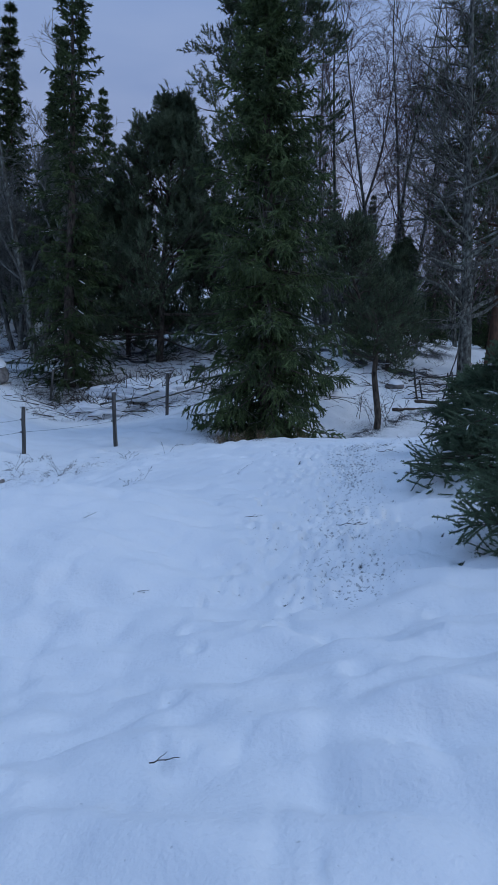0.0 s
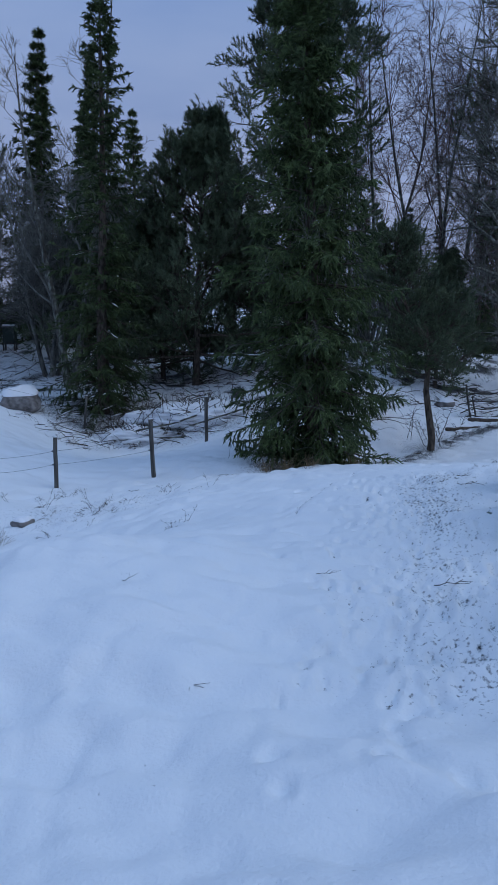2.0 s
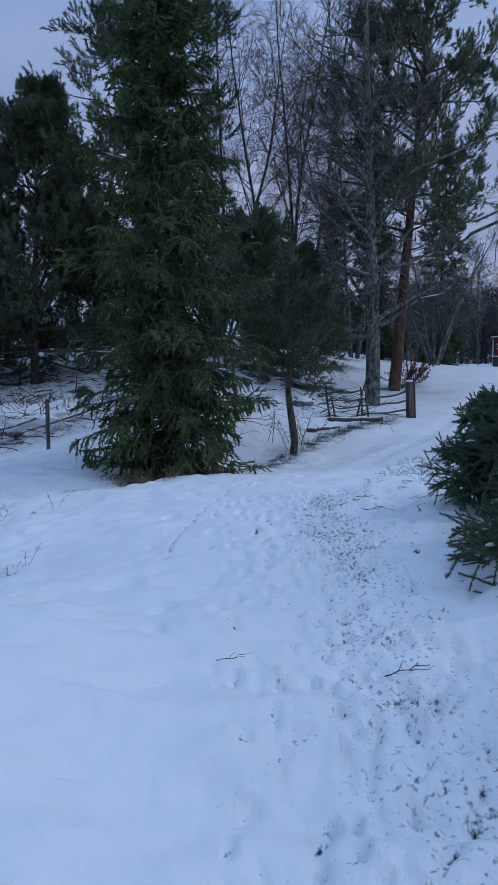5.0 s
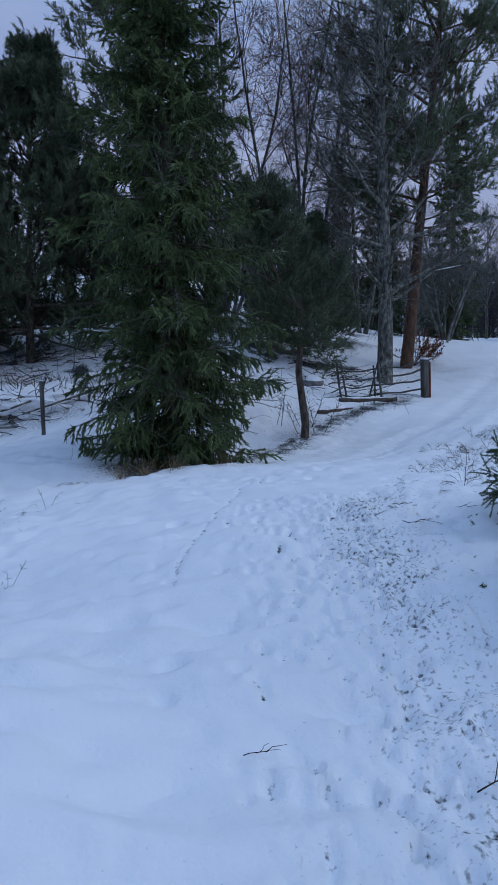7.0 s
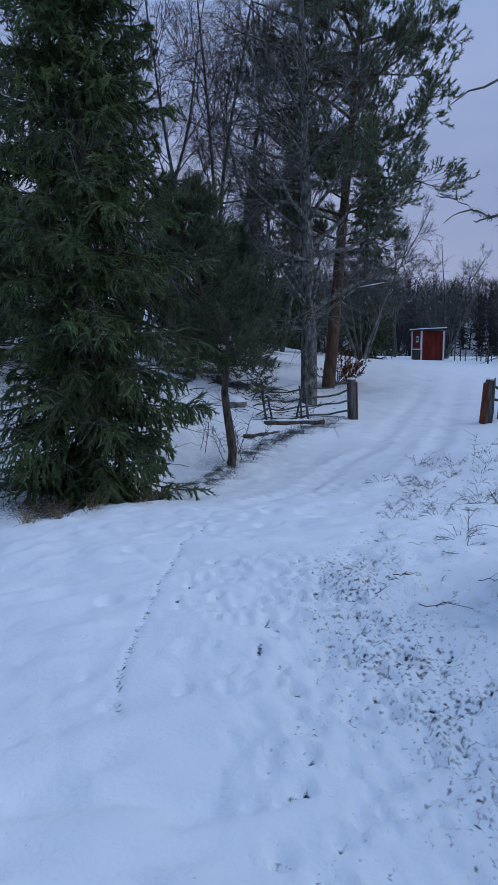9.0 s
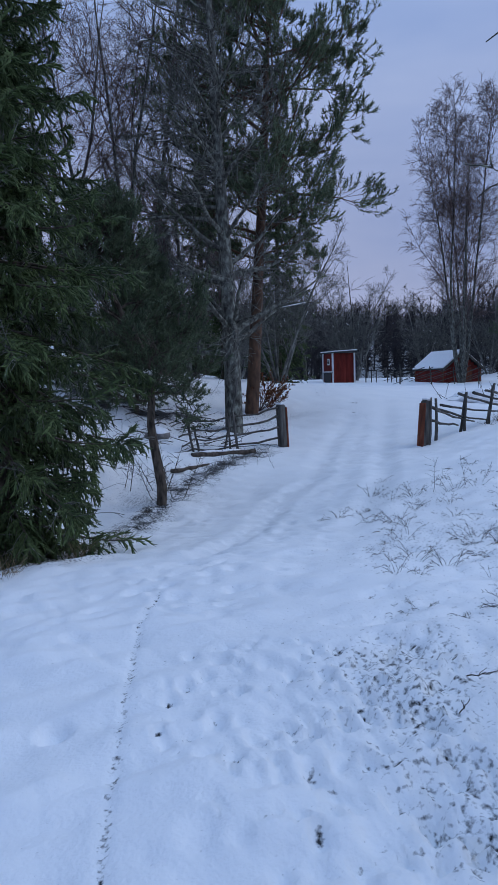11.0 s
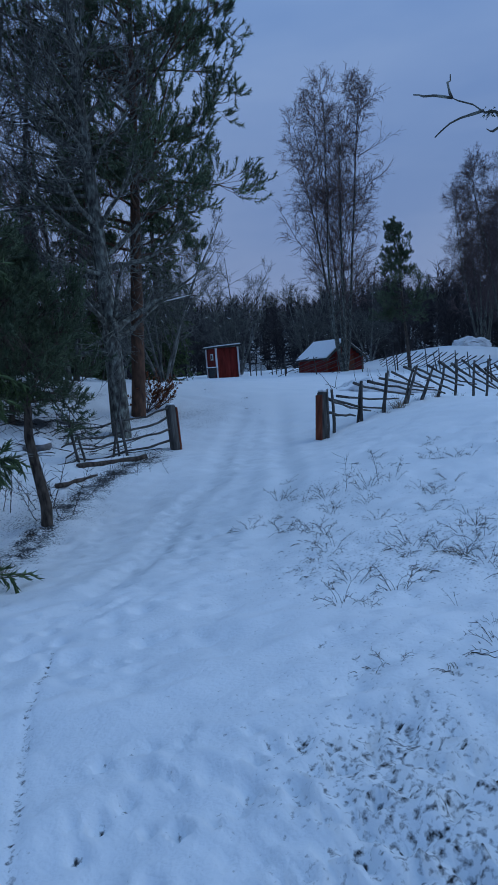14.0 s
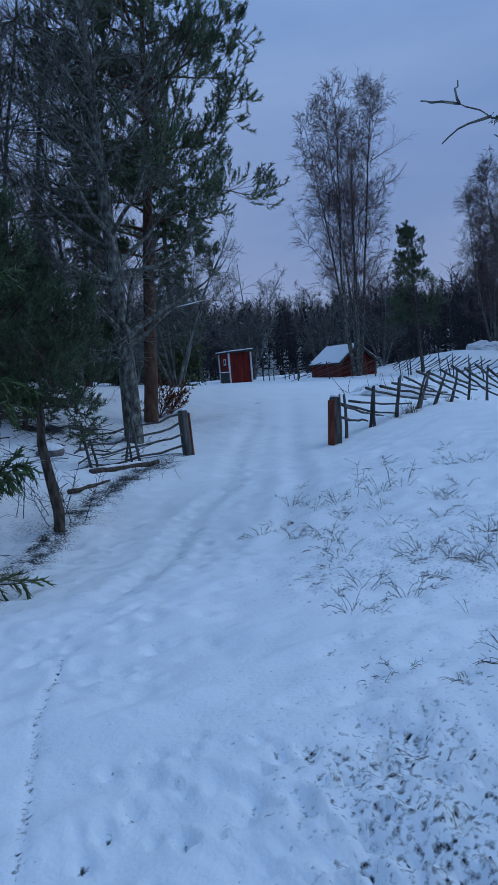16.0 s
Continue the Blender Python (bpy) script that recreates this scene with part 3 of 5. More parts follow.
def tall_spruce(seed, h, rings, profile, per_ring=7, low=0.3, shoot=0.13, twigs=22, hang=0.3, snow=0.02, dead=0, fill=0.35, slim=0.16, twig=0.34, spots=(0.2, 0.7)):
    """Meshes of a grown spruce in tiers: profile gives the reach at heights 0 to 1."""
    rng = np.random.RandomState(seed)
    trunk = limbs(rng, np.zeros((1, 3)), np.array([[0, 0, 1.0]]), np.array([h]), 14, 0.012, np.zeros(3))
    tv, tf = tubes(trunk, taper(1, 15, [0.014 * h + 0.02], [0.008]), 9)
    z = np.linspace(low, h * 0.985, rings)
    z = np.repeat(z, per_ring) + rng.normal(size=rings * per_ring) * 0.045
    az = np.tile(np.arange(per_ring) * 2 * np.pi / per_ring, rings) + np.repeat(rng.uniform(0, 6.283, rings), per_ring) + rng.normal(size=len(z)) * 0.22
    size = np.repeat(rng.uniform(0.82, 1.1, rings), per_ring) * rng.uniform(0.68, 1.14, len(z))
    size = np.minimum(size, 1.08)
    extra = int(fill * len(z))
    z = np.concatenate([z, low + (0.9 * h - low) * rng.rand(extra) ** 1.7])
    az = np.concatenate([az, rng.uniform(0, 6.283, extra)])
    size = np.concatenate([size, rng.uniform(0.35, 0.75, extra)])
    n = len(z)
    u = np.clip(z / h, 0, 0.99)
    L = np.interp(u, np.linspace(0, 1, len(profile)), profile) * size
    lift = -0.22 + 0.85 * u ** 1.3 + 0.09 * rng.normal(size=n)
    i = u * 14
    k = np.minimum(i.astype(int), 13)
    S = trunk[0, k] + (trunk[0, k + 1] - trunk[0, k]) * (i - k)[:, None]
    D = np.stack([np.cos(az) * np.cos(lift), np.sin(az) * np.cos(lift), np.sin(lift)], -1)
    B = limbs(rng, S, D, L, 7, 0.05, np.array([0, 0, -0.05]))
    B[:, 5:, 2] += (0.07 * L)[:, None] * np.array([0.35, 0.8, 1.5])
    bv, bf = tubes(B, taper(n, 8, 0.005 + 0.011 * L, 0.003), 4)
    S2, D2, t2, own = offshoots(rng, B, twigs, 0.12, 1.0, 0.85, 0.15, 0.8)
    L2 = (0.10 + twig * L[own] * (1.1 - 0.85 * t2) * rng.uniform(0.5, 1.1, len(t2))).clip(0.08, 0.6)
    droop = -hang * (rng.rand(len(t2)) ** 1.5 * 1.5 + 0.1)[:, None] * (1 - 0.55 * u[own])[:, None] * np.array([0, 0, 1.0])
    T = limbs(rng, S2, D2, L2, 4, 0.07, droop)
    wv, wf = tubes(T[::2], taper(len(T[::2]), 5, 0.005, 0.002), 3)
    pts, dirs = [], []
    for a in range(4):
        for q in spots:
            pts.append(T[:, a] + (T[:, a + 1] - T[:, a]) * q)
            dirs.append(unit(T[:, a + 1] - T[:, a]))
    for q in (4, 5, 6):
        for _ in range(3):
            pts.append(B[:, q] + (B[:, q + 1] - B[:, q]) * rng.rand(n, 1)); dirs.append(unit(B[:, q + 1] - B[:, q]))
    tip = np.repeat(trunk[:, 13:15].reshape(-1, 3), 8, 0)
    pts.append(tip); dirs.append(np.tile([0, 0, 1.0], (len(tip), 1)))
    P, D3 = np.concatenate(pts), np.concatenate(dirs)
    D3 = unit(D3 + 0.36 * rng.normal(size=D3.shape))
    fv, ff = spikes(P, D3, shoot * rng.uniform(0.55, 1.3, len(P)), shoot * slim * rng.uniform(0.7, 1.4, len(P)))
    V, F = joined([(bv, bf), (wv, wf)])
    out = [("trunk", mesh_of("trunk", tv, [tf], [BARK])), ("bough_frame", mesh_of("bough_frame", V, [F], [BARK])), ("crown", mesh_of("crown", fv, [ff], [SPRUCE], False))]
    if dead:
        bare_ones = np.where((u < 0.55) & (L > 0.8))[0]
        Q = B[rng.choice(bare_ones, dead)]
        S4, D4, t4, own4 = offshoots(rng, Q, 5, 0.3, 0.98, 1.0, 0.3)
        W = limbs(rng, S4, D4, rng.uniform(0.2, 0.65, len(S4)), 4, 0.16, np.array([0, 0, -0.12]))
        S5, D5, t5, own5 = offshoots(rng, W, 3, 0.2, 1.0, 0.8, 0.3)
        X = limbs(rng, S5, D5, rng.uniform(0.08, 0.22, len(S5)), 2, 0.15, np.array([0, 0, -0.1]))
        V, F = joined([tubes(W, taper(len(W), 5, 0.0055, 0.0025), 3), tubes(X, taper(len(X), 3, 0.0035, 0.002), 3)])
        out.append(("dead_wood", mesh_of("dead_wood", V, [F], [GREYTWIG])))
    if snow:
        flat = np.abs(T[:, 3, 2] - T[:, 1, 2]) < 0.3 * np.linalg.norm(T[:, 3] - T[:, 1], axis=1)
        Q = T[flat & (rng.rand(len(T)) < snow)][:, 1:4] + np.array([0, 0, 0.014])
        Q = np.concatenate([Q, B[rng.rand(n) < snow * 1.5][:, 3:6] + np.array([0, 0, 0.03])])
        sv, sf = tubes(Q, np.array([[0.004, 0.016, 0.005]]) * rng.uniform(0.5, 1.4, (len(Q), 1)), 5)
        out.append(("snow", mesh_of("snow", sv, [sf], [SNOW])))
    return out


def conifer_pine(seed, h, rad, clear=0.35, dense=1.0, needle=0.11, bark=None, lean=0.0, top=0.6, branches=46, crook=0.03, cone=0.0):
    """Meshes of a pine: trunk, branches, tufted foliage."""
    rng = np.random.RandomState(seed)
    trunk = limbs(rng, np.zeros((1, 3)), np.array([[lean, 0.3 * lean, 1.0]]), np.array([h]), 14, crook, np.array([-lean * 0.12, 0, 0.02]))
    tv, tf = tubes(trunk, taper(1, 15, [0.011 * h + 0.04], [0.012]), 9)
    n = branches
    u = np.sort(rng.uniform(clear, 0.99, n))
    az = np.arange(n) * 2.39996 + rng.normal(size=n) * 0.6
    lift = 0.05 + 0.85 * ((u - clear) / (1 - clear)) + 0.15 * rng.normal(size=n)
    shape = np.sin(np.pi * np.clip((u - clear) / (1 - clear) * 0.8 + 0.2, 0, 1)) ** top
    L = rad * (0.25 + 0.85 * shape) * rng.uniform(0.55, 1.1, n) * (1 - cone * (u - clear) / (1 - clear))
    i = u * 14
    k = np.minimum(i.astype(int), 13)
    S = trunk[0, k] + (trunk[0, k + 1] - trunk[0, k]) * (i - k)[:, None]
    D = np.stack([np.cos(az) * np.cos(lift), np.sin(az) * np.cos(lift), np.sin(lift)], -1)
    B = limbs(rng, S, D, L, 7, 0.16, np.array([0, 0, 0.03]))
    bv, bf = tubes(B, taper(n, 8, 0.01 + 0.014 * L, 0.004), 5)
    S2, D2, t2, own = offshoots(rng, B, int(9 * dense), 0.3, 1.0, 0.75, 0.25, 0.4)
    L2 = (0.25 + 0.28 * L[own] * rng.uniform(0.4, 1.1, len(t2))).clip(0.15, 1.1)
    T = limbs(rng, S2, D2, L2, 4, 0.16, np.array([0, 0, 0.06]))
    S3, D3, t3, own3 = offshoots(rng, T, int(4 * dense), 0.35, 1.0, 0.6, 0.2, 0.2)
    U = limbs(rng, S3, D3, L2[own3] * 0.35 + 0.12, 3, 0.12, np.array([0, 0, 0.3]))
    t_v, t_f = tubes(T, taper(len(T), 5, 0.008, 0.004), 3)
    u_v, u_f = tubes(U, taper(len(U), 4, 0.005, 0.003), 3)
    pts, dirs = [], []
    for a, q in ((1, 0.2), (1, 0.8), (2, 0.3), (2, 0.7), (2, 1.0)):
        pts.append(U[:, a] + (U[:, a + 1] - U[:, a]) * q); dirs.append(unit(U[:, a + 1] - U[:, a]))
    pts.append(T[:, 4]); dirs.append(unit(T[:, 4] - T[:, 3]))
    P, D4 = np.concatenate(pts), np.concatenate(dirs)
    P, D4 = np.repeat(P, 5, 0), np.repeat(D4, 5, 0)
    D4 = unit(D4 * 0.85 + 0.5 * rng.normal(size=D4.shape))
    fv, ff = spikes(P, D4, needle * rng.uniform(0.7, 1.2, len(P)), needle * 0.085 * rng.uniform(0.7, 1.3, len(P)))
    V, F = joined([(bv, bf), (t_v, t_f), (u_v, u_f)])
    return [("trunk", mesh_of("trunk", tv, [tf], [bark or PINEBARK])), ("bough_frame", mesh_of("bough_frame", V, [F], [bark or PINEBARK])), ("crown", mesh_of("crown", fv, [ff], [PINE], False))]


def bare_tree(seed, h, r, stems=1, spread=0.12, clear=0.2, n=(26, 8, 7, 5), up=0.6, droop=0.0, reach=0.34, trunk_mat=None, limb_mat=None, twig_mat=None, fine=0.004, snow=0.0, wob=0.09, angle=None, even=1.0):
    """Meshes of a leafless tree: trunk, limbs, twigs."""
    rng = np.random.RandomState(seed)
    az = np.arange(stems) * 2 * np.pi / max(stems, 1) + rng.rand() * 6
    out0 = 0.0 if stems == 1 else spread
    D = np.stack([np.cos(az) * out0, np.sin(az) * out0, np.ones(stems)], -1)
    H = h * rng.uniform(0.8, 1.0, stems)
    H[0] = h
    T0 = limbs(rng, np.stack([np.cos(az) * out0 * 0.8, np.sin(az) * out0 * 0.8, np.zeros(stems)], -1), D, H, 14, 0.035 if stems > 1 else 0.016, np.array([0, 0, 0.025 if stems == 1 else 0.004]))
    R0 = taper(stems, 15, np.full(stems, r), 0.012)
    tv, tf = tubes(T0, R0, 9)
    S, D, t, own = offshoots(rng, T0, n[0], clear, 0.98, angle or 0.85 - 0.25 * up, 0.2)
    L = reach * H[own] * (1.12 - t) ** even * rng.uniform(0.55, 1.15, len(t)) + 0.4
    B = limbs(rng, S, D, L, 7, wob, np.array([0, 0, 0.08 * up]))
    bv, bf = tubes(B, taper(len(B), 8, (r * (1.05 - t) * 0.42).clip(0.012, 1), 0.006), 5)
    S2, D2, t2, own2 = offshoots(rng, B, n[1], 0.18, 1.0, 0.75, 0.2)
    keep = rng.rand(len(t2)) < np.clip(L[own2] / (0.6 * L.max()), 0.12, 1)
    S2, D2, t2, own2 = S2[keep], D2[keep], t2[keep], own2[keep]
    L2 = L[own2] * (1.1 - t2) * 0.5 * rng.uniform(0.5, 1.2, len(t2)) + 0.2
    C = limbs(rng, S2, D2, L2, 5, wob, np.array([0, 0, 0.05 * up - droop * 0.5]))
    cv, cf = tubes(C, taper(len(C), 6, 0.004 + 0.008 * L2, fine), 4)
    S3, D3, t3, own3 = offshoots(rng, C, n[2], 0.15, 1.0, 0.7, 0.2)
    keep = rng.rand(len(t3)) < np.clip(L2[own3] / (0.4 * L2.max()), 0.15, 1)
    S3, D3, t3, own3 = S3[keep], D3[keep], t3[keep], own3[keep]
    L3 = (L2[own3] * 0.5 * rng.uniform(0.5, 1.2, len(t3)) + 0.12)
    E3 = limbs(rng, S3, D3, L3, 3, wob, np.array([0, 0, 0.04 * up - droop]))
    ev, ef = tubes(E3, taper(len(E3), 4, fine * 1.3, fine * 0.7), 3)
    chunks = [(ev, ef)]
    if n[3]:
        S4, D4, t4, own4 = offshoots(rng, E3, n[3], 0.2, 1.0, 0.6, 0.2)
        E4 = limbs(rng, S4, D4, L3[own4] * 0.5 + 0.08, 2, wob, np.array([0, 0, -droop * 1.3]))
        chunks.append(tubes(E4, taper(len(E4), 3, fine * 0.9, fine * 0.5), 3))
    V, F = joined(chunks)
    V1, F1 = joined([(bv, bf), (cv, cf)])
    lm = limb_mat or LICHEN
    out = [("trunk", mesh_of("trunk", tv, [tf], [trunk_mat or LICHEN])), ("limb_frame", mesh_of("limb_frame", V1, [F1], [lm])), ("twig_mass", mesh_of("twig_mass", V, [F], [twig_mat or TWIG]))]
    if snow:
        pick = rng.rand(len(C)) < snow
        Q = C[pick][:, 1:4] + np.array([0, 0, 0.015])
        Q = np.concatenate([Q, B[rng.rand(len(B)) < snow][:, 3:6] + np.array([0, 0, 0.03])])
        sv, sf = tubes(Q, np.array([[0.006, 0.02, 0.006]]) * rng.uniform(0.6, 1.4, (len(Q), 1)), 4)
        out.append(("snow", mesh_of("snow", sv, [sf], [SNOW])))
    return out


def plant(name, meshes, x, y, label, category="tree", group="", turn=0.0, scale=1.0, sink=0.05, tilt=(0, 0)):
    ob = new(name)
    for nm, me in meshes:
        c = child(nm, me, ob, "white snow caught on the twigs" if nm == "snow" else "")
        if nm in ("snow", "limb_frame", "twig_mass", "bough_frame", "crown", "dead_wood"):
            tagged(c, kind="stuff")
    ob.matrix_basis = pose(x, y, z_at(x, y) - sink, tilt[0], tilt[1], turn) @ Matrix.Scale(scale, 4)
    return tagged(ob, label, category, group)


def replant(ob, x, y, turn, scale=1.0, sink=0.05, label=""):
    c = copy_thing(ob, pose(x, y, z_at(x, y) - sink, 0, 0, turn))
    c.scale = (scale,) * 3
    return tagged(c, label)


big_spruce = plant("spruce_tree", tall_spruce(11, 11.9, 33, (1.85, 1.95, 1.95, 1.84, 1.6, 1.3, 0.98, 0.68, 0.38, 0.05), 8, low=0.12, shoot=0.1, twigs=26, hang=0.48, snow=0.012, dead=120, fill=0.6, slim=0.13, spots=(0.1, 0.35, 0.6, 0.85)), 1.0, 15.75, "tall dense dark green spruce with drooping boughs and little snow")
left_spruce = plant("spruce_tree", tall_spruce(12, 13.2, 33, (2.0, 2.0, 1.85, 1.7, 1.45, 1.15, 0.95, 0.8, 0.5, 0.05), 5, shoot=0.11, twigs=18, hang=0.3, snow=0.03, dead=40, fill=0.45, slim=0.14, spots=(0.15, 0.5, 0.85)), -5.5, 23.4, "slender dark spruce with an open pointed top", turn=40)
small_spruce = plant("young_spruce", conifer_spruce(13, 1.75, 1.65, 2.0, 0.026, low=0.42, gaps=0.15, snow=0.05, hang=0.03, per=9, reps=4, loose=0.6, slim=0.13, twig=0.3), 3.55, 5.65, "young green spruce with a little snow, beside the track", sink=0.5)
crooked = plant("young_pine", conifer_pine(21, 5.6, 1.5, 0.26, 1.15, 0.1, BARK, 0.12, branches=44, crook=0.13, cone=0.45), 4.0, 18.95, "young pine with a crooked dark trunk at the verge", sink=0.1)
mid_pine = plant("pine_tree", conifer_pine(22, 8.8, 3.6, 0.1, 1.7, 0.13, BARK, 0.05, branches=90, cone=0.72), -3.0, 26.6, "broad soft green pine with low sweeping branches")
pine_tall = plant("pine_tree", conifer_pine(23, 14.8, 3.0, 0.34, 1.35, 0.15, BARK, 0.0, branches=60, cone=0.4), 0.3, 24.8, "tall pine with an open grey-green crown", turn=60)
red_pine = plant("pine_tree", conifer_pine(24, 16.0, 3.5, 0.28, 1.5, 0.15, PINEBARK, 0.06, branches=70), 9.25, 27.45, "tall old pine with a reddish trunk and dark crown")
bare = plant("bare_tree", bare_tree(31, 16.0, 0.25, 1, clear=0.13, n=(84, 9, 5, 2), up=0.26, reach=0.26, fine=0.006, wob=0.13, angle=1.2, twig_mat=GREYTWIG, snow=0.01), 7.75, 25.0, "large leafless tree with grey lichened bark and branches", sink=0.1)
dark_spruce = plant("spruce_tree", tall_spruce(14, 12.5, 27, (2.0, 2.1, 1.95, 1.75, 1.5, 1.15, 0.85, 0.6, 0.35, 0.05), 6, shoot=0.2, twigs=12, hang=0.3, snow=0.03, fill=0.3, slim=0.11), 16.2, 41.0, "narrow dark spruce behind the bare trees", group="spruces of the wood edge")
birch = plant("birch_tree", bare_tree(32, 16.4, 0.10, 6, 0.17, 0.2, (14, 10, 8, 3), 0.7, 0.06, 0.3, LICHEN, TWIG, TWIG, 0.007, even=0.5, angle=0.42), 29.9, 44.4, "tall leafless birch of several stems with fine twigs", turn=20)
weeping = plant("birch_tree", bare_tree(33, 15.5, 0.09, 4, 0.22, 0.1, (15, 8, 7, 3), 0.7, 0.1, 0.32, LICHEN, TWIG, TWIG, 0.005, even=0.6, angle=0.6), 6.0, 29.5, "leafless birch with fine purplish twigs behind the spruce")
ash = plant("bare_tree", bare_tree(34, 14.0, 0.15, 2, 0.12, 0.25, (18, 6, 5, 3), 1.2, 0.0, 0.3, LICHEN, GREYTWIG, GREYTWIG, 0.006, snow=0.02), -7.3, 26.0, "leafless grey tree with rising pale branches")
thicket = plant("bare_tree", bare_tree(35, 9.0, 0.09, 5, 0.3, 0.12, (16, 7, 6, 3), 0.4, 0.02, 0.34, GREYTWIG, GREYTWIG, GREYTWIG, 0.006, snow=0.03), -8.9, 28.6, "leafless grey thicket tree with snow on its limbs", group="thicket trees")
for x, y, a, s in ((-15.5, 28.5, 70, 1.25), (-9.6, 31.5, 160, 0.95), (-16.8, 32.0, 200, 1.2), (14.0, 36.0, 200, 0.8), (3.2, 28.0, 250, 0.75), (19.0, 54.0, 30, 0.9), (23.0, 57.0, 130, 0.9), (28.5, 55.0, 230, 0.95), (33.0, 52.5, 310, 0.8), (36.5, 50.0, 20, 0.7)):
    replant(thicket, x, y, a, s)
HILL_SPRUCES = [(-15.2, 34.5, 20, 1.45), (-18.5, 37.5, 80, 1.5), (-12.6, 38.5, 150, 1.2), (-10.0, 40.5, 300, 1.1), (-7.2, 37.0, 222, 0.85), (-21, 33, 10, 1.4), (0.5, 43.0, 63, 1.0), (-3.6, 45.0, 188, 1.0), (-5.2, 33.0, 40, 0.7), (-0.8, 32.0, 100, 0.6), (1.8, 34.5, 77, 0.72), (-9.0, 34.5, 190, 0.85), (-16.5, 31.5, 33, 1.1), (-1.5, 37.5, 270, 0.8), (-11.5, 35.5, 120, 0.9)]
EDGE_SPRUCES = [(10.6, 42.2, 130, 1.15), (8.6, 34.8, 44, 0.8), (13.4, 44.5, 99, 1.0), (3.8, 39.0, 12, 0.85), (40.8, 32.0, 15, 0.8), (42.5, 33.4, 95, 0.95), (44.5, 31.0, 200, 1.0), (39.6, 30.6, 130, 0.6), (46.5, 34.5, 20, 0.9), (6.4, 42.0, 130, 0.9), (5.8, 36.5, 140, 0.7), (7.6, 38.5, 215, 0.85), (11.8, 37.0, 300, 0.7), (4.6, 32.5, 10, 0.5)]
for x, y, a, s in HILL_SPRUCES + EDGE_SPRUCES:
    replant(dark_spruce, x, y, a, s * (0.62 if 3 < x < 12 else 0.75 if -7 < x < 3 else 1.0))
replant(mid_pine, -6.4, 29.0, 230, 0.85)
replant(mid_pine, -4.4, 28.0, 300, 0.7)
replant(mid_pine, -1.0, 27.4, 170, 0.62)
replant(mid_pine, 5.2, 25.6, 60, 0.5)
replant(red_pine, -15.6, 35.2, 90, 0.85, label="tall old pine with a dark crown beside the beehives")
replant(red_pine, 41.6, 36.2, 200, 0.8, label="old pine with a reddish trunk at the wood edge")
replant(pine_tall, 31.0, 39.8, 120, 0.55, label="small open pine growing beside the birch")
replant(weeping, 3.4, 31.5, 100, 1.0)
replant(weeping, 10.0, 35.5, 220, 1.05, label="leafless birch with dense fine twigs")
replant(birch, 38.2, 39.1, 40, 0.72, label="slim leafless birch with a white stem")
replant(birch, 44.5, 47.0, 130, 0.68, label="leafless birch at the edge of the far wood")
replant(birch, 48.0, 49.5, 230, 0.66, label="leafless birch at the edge of the far wood")
replant(birch, 50.0, 44.0, 330, 0.7, label="leafless birch at the edge of the far wood")
replant(ash, 26.0, 58.0, 50, 0.75, label="leafless grey tree behind the huts")
replant(ash, 20.5, 57.0, 150, 0.7, label="leafless grey tree behind the huts")
replant(ash, 34.5, 52.0, 250, 0.6, label="leafless grey tree behind the huts")


def far_wood():
    """The wooded slopes round the clearing: slim stems with bristling crowns."""
    rng = np.random.RandomState(5)
    n = 5200
    ang = np.where(rng.rand(n) < 0.7, rng.uniform(0.1, 2.7, n), rng.uniform(-0.6, 2 * np.pi - 0.6, n))
    d = 56 + 200 * rng.rand(n) ** 1.5
    x, y = 10 + d * np.cos(ang), 20 + d * np.sin(ang)
    keep = (np.hypot(x - 22, y - 48) > 13) & (np.hypot(x - 40, y - 40) > 14) & ~((np.abs(x - 0.5) < 6) & (y < 5))
    x, y = x[keep], y[keep]
    n = len(x)
    z = lay(x, y)
    h = rng.uniform(3.5, 7.5, n) * (0.8 + 0.5 * lattice(x * 0.04, y * 0.04))
    base = np.stack([x, y, z - 0.3], -1)
    stem = limbs(rng, base, np.tile([0, 0, 1.0], (n, 1)), h, 3, 0.03, np.zeros(3))
    sv, sf = tubes(stem, taper(n, 4, 0.09, 0.015), 3)
    S, D, t, own = offshoots(rng, stem, 70, 0.02, 1.0, 0.9, 0.25)
    conif = (rng.rand(n) < 0.13)[own]
    L = h[own] * np.where(conif, 0.24 * (1.08 - t), 0.3 * np.sin(np.pi * np.clip(t, 0.4, 1) * 0.85)) * rng.uniform(0.5, 1.2, len(t))
    D[:, 2] = np.where(conif, -0.1, np.abs(D[:, 2]) + 0.15)
    wv, wf = spikes(S, unit(D), L, np.where(conif, 0.12, 0.04))
    verts = np.concatenate([sv, wv])
    me = mesh_of("far_wood", verts, [sf, wf + len(sv)], [FARWOOD, FARWOOD], False)
    return tagged(new("far_wood", me), "dark leafless and coniferous wood on the far slopes", "woods", kind="stuff")


far_wood()

# ---- fences ----


def pole(points, r0, r1, sides=7, rng=None, knots=0.0):
    """One round pole along points, closed at its ends, as a bmesh-free mesh."""
    P = np.array([points], float)
    k = P.shape[1]
    R = taper(1, k, [r0], [r1])
    if knots and rng is not None:
        R = R * (1 + knots * rng.normal(size=R.shape))
    V, F = tubes(P, R, sides)
    ends = [np.arange(sides)[::-1], (k - 1) * sides + np.arange(sides)]
    c = len(V)
    V = np.concatenate([V, P[0, :1], P[0, -1:]])
    caps = [[c + e, ids[i], ids[(i + 1) % sides], ids[(i + 1) % sides]] for e, ids in enumerate(ends) for i in range(sides)]
    tri = np.array([[a, b, d] for a, b, d, _ in caps])
    return V, F, tri


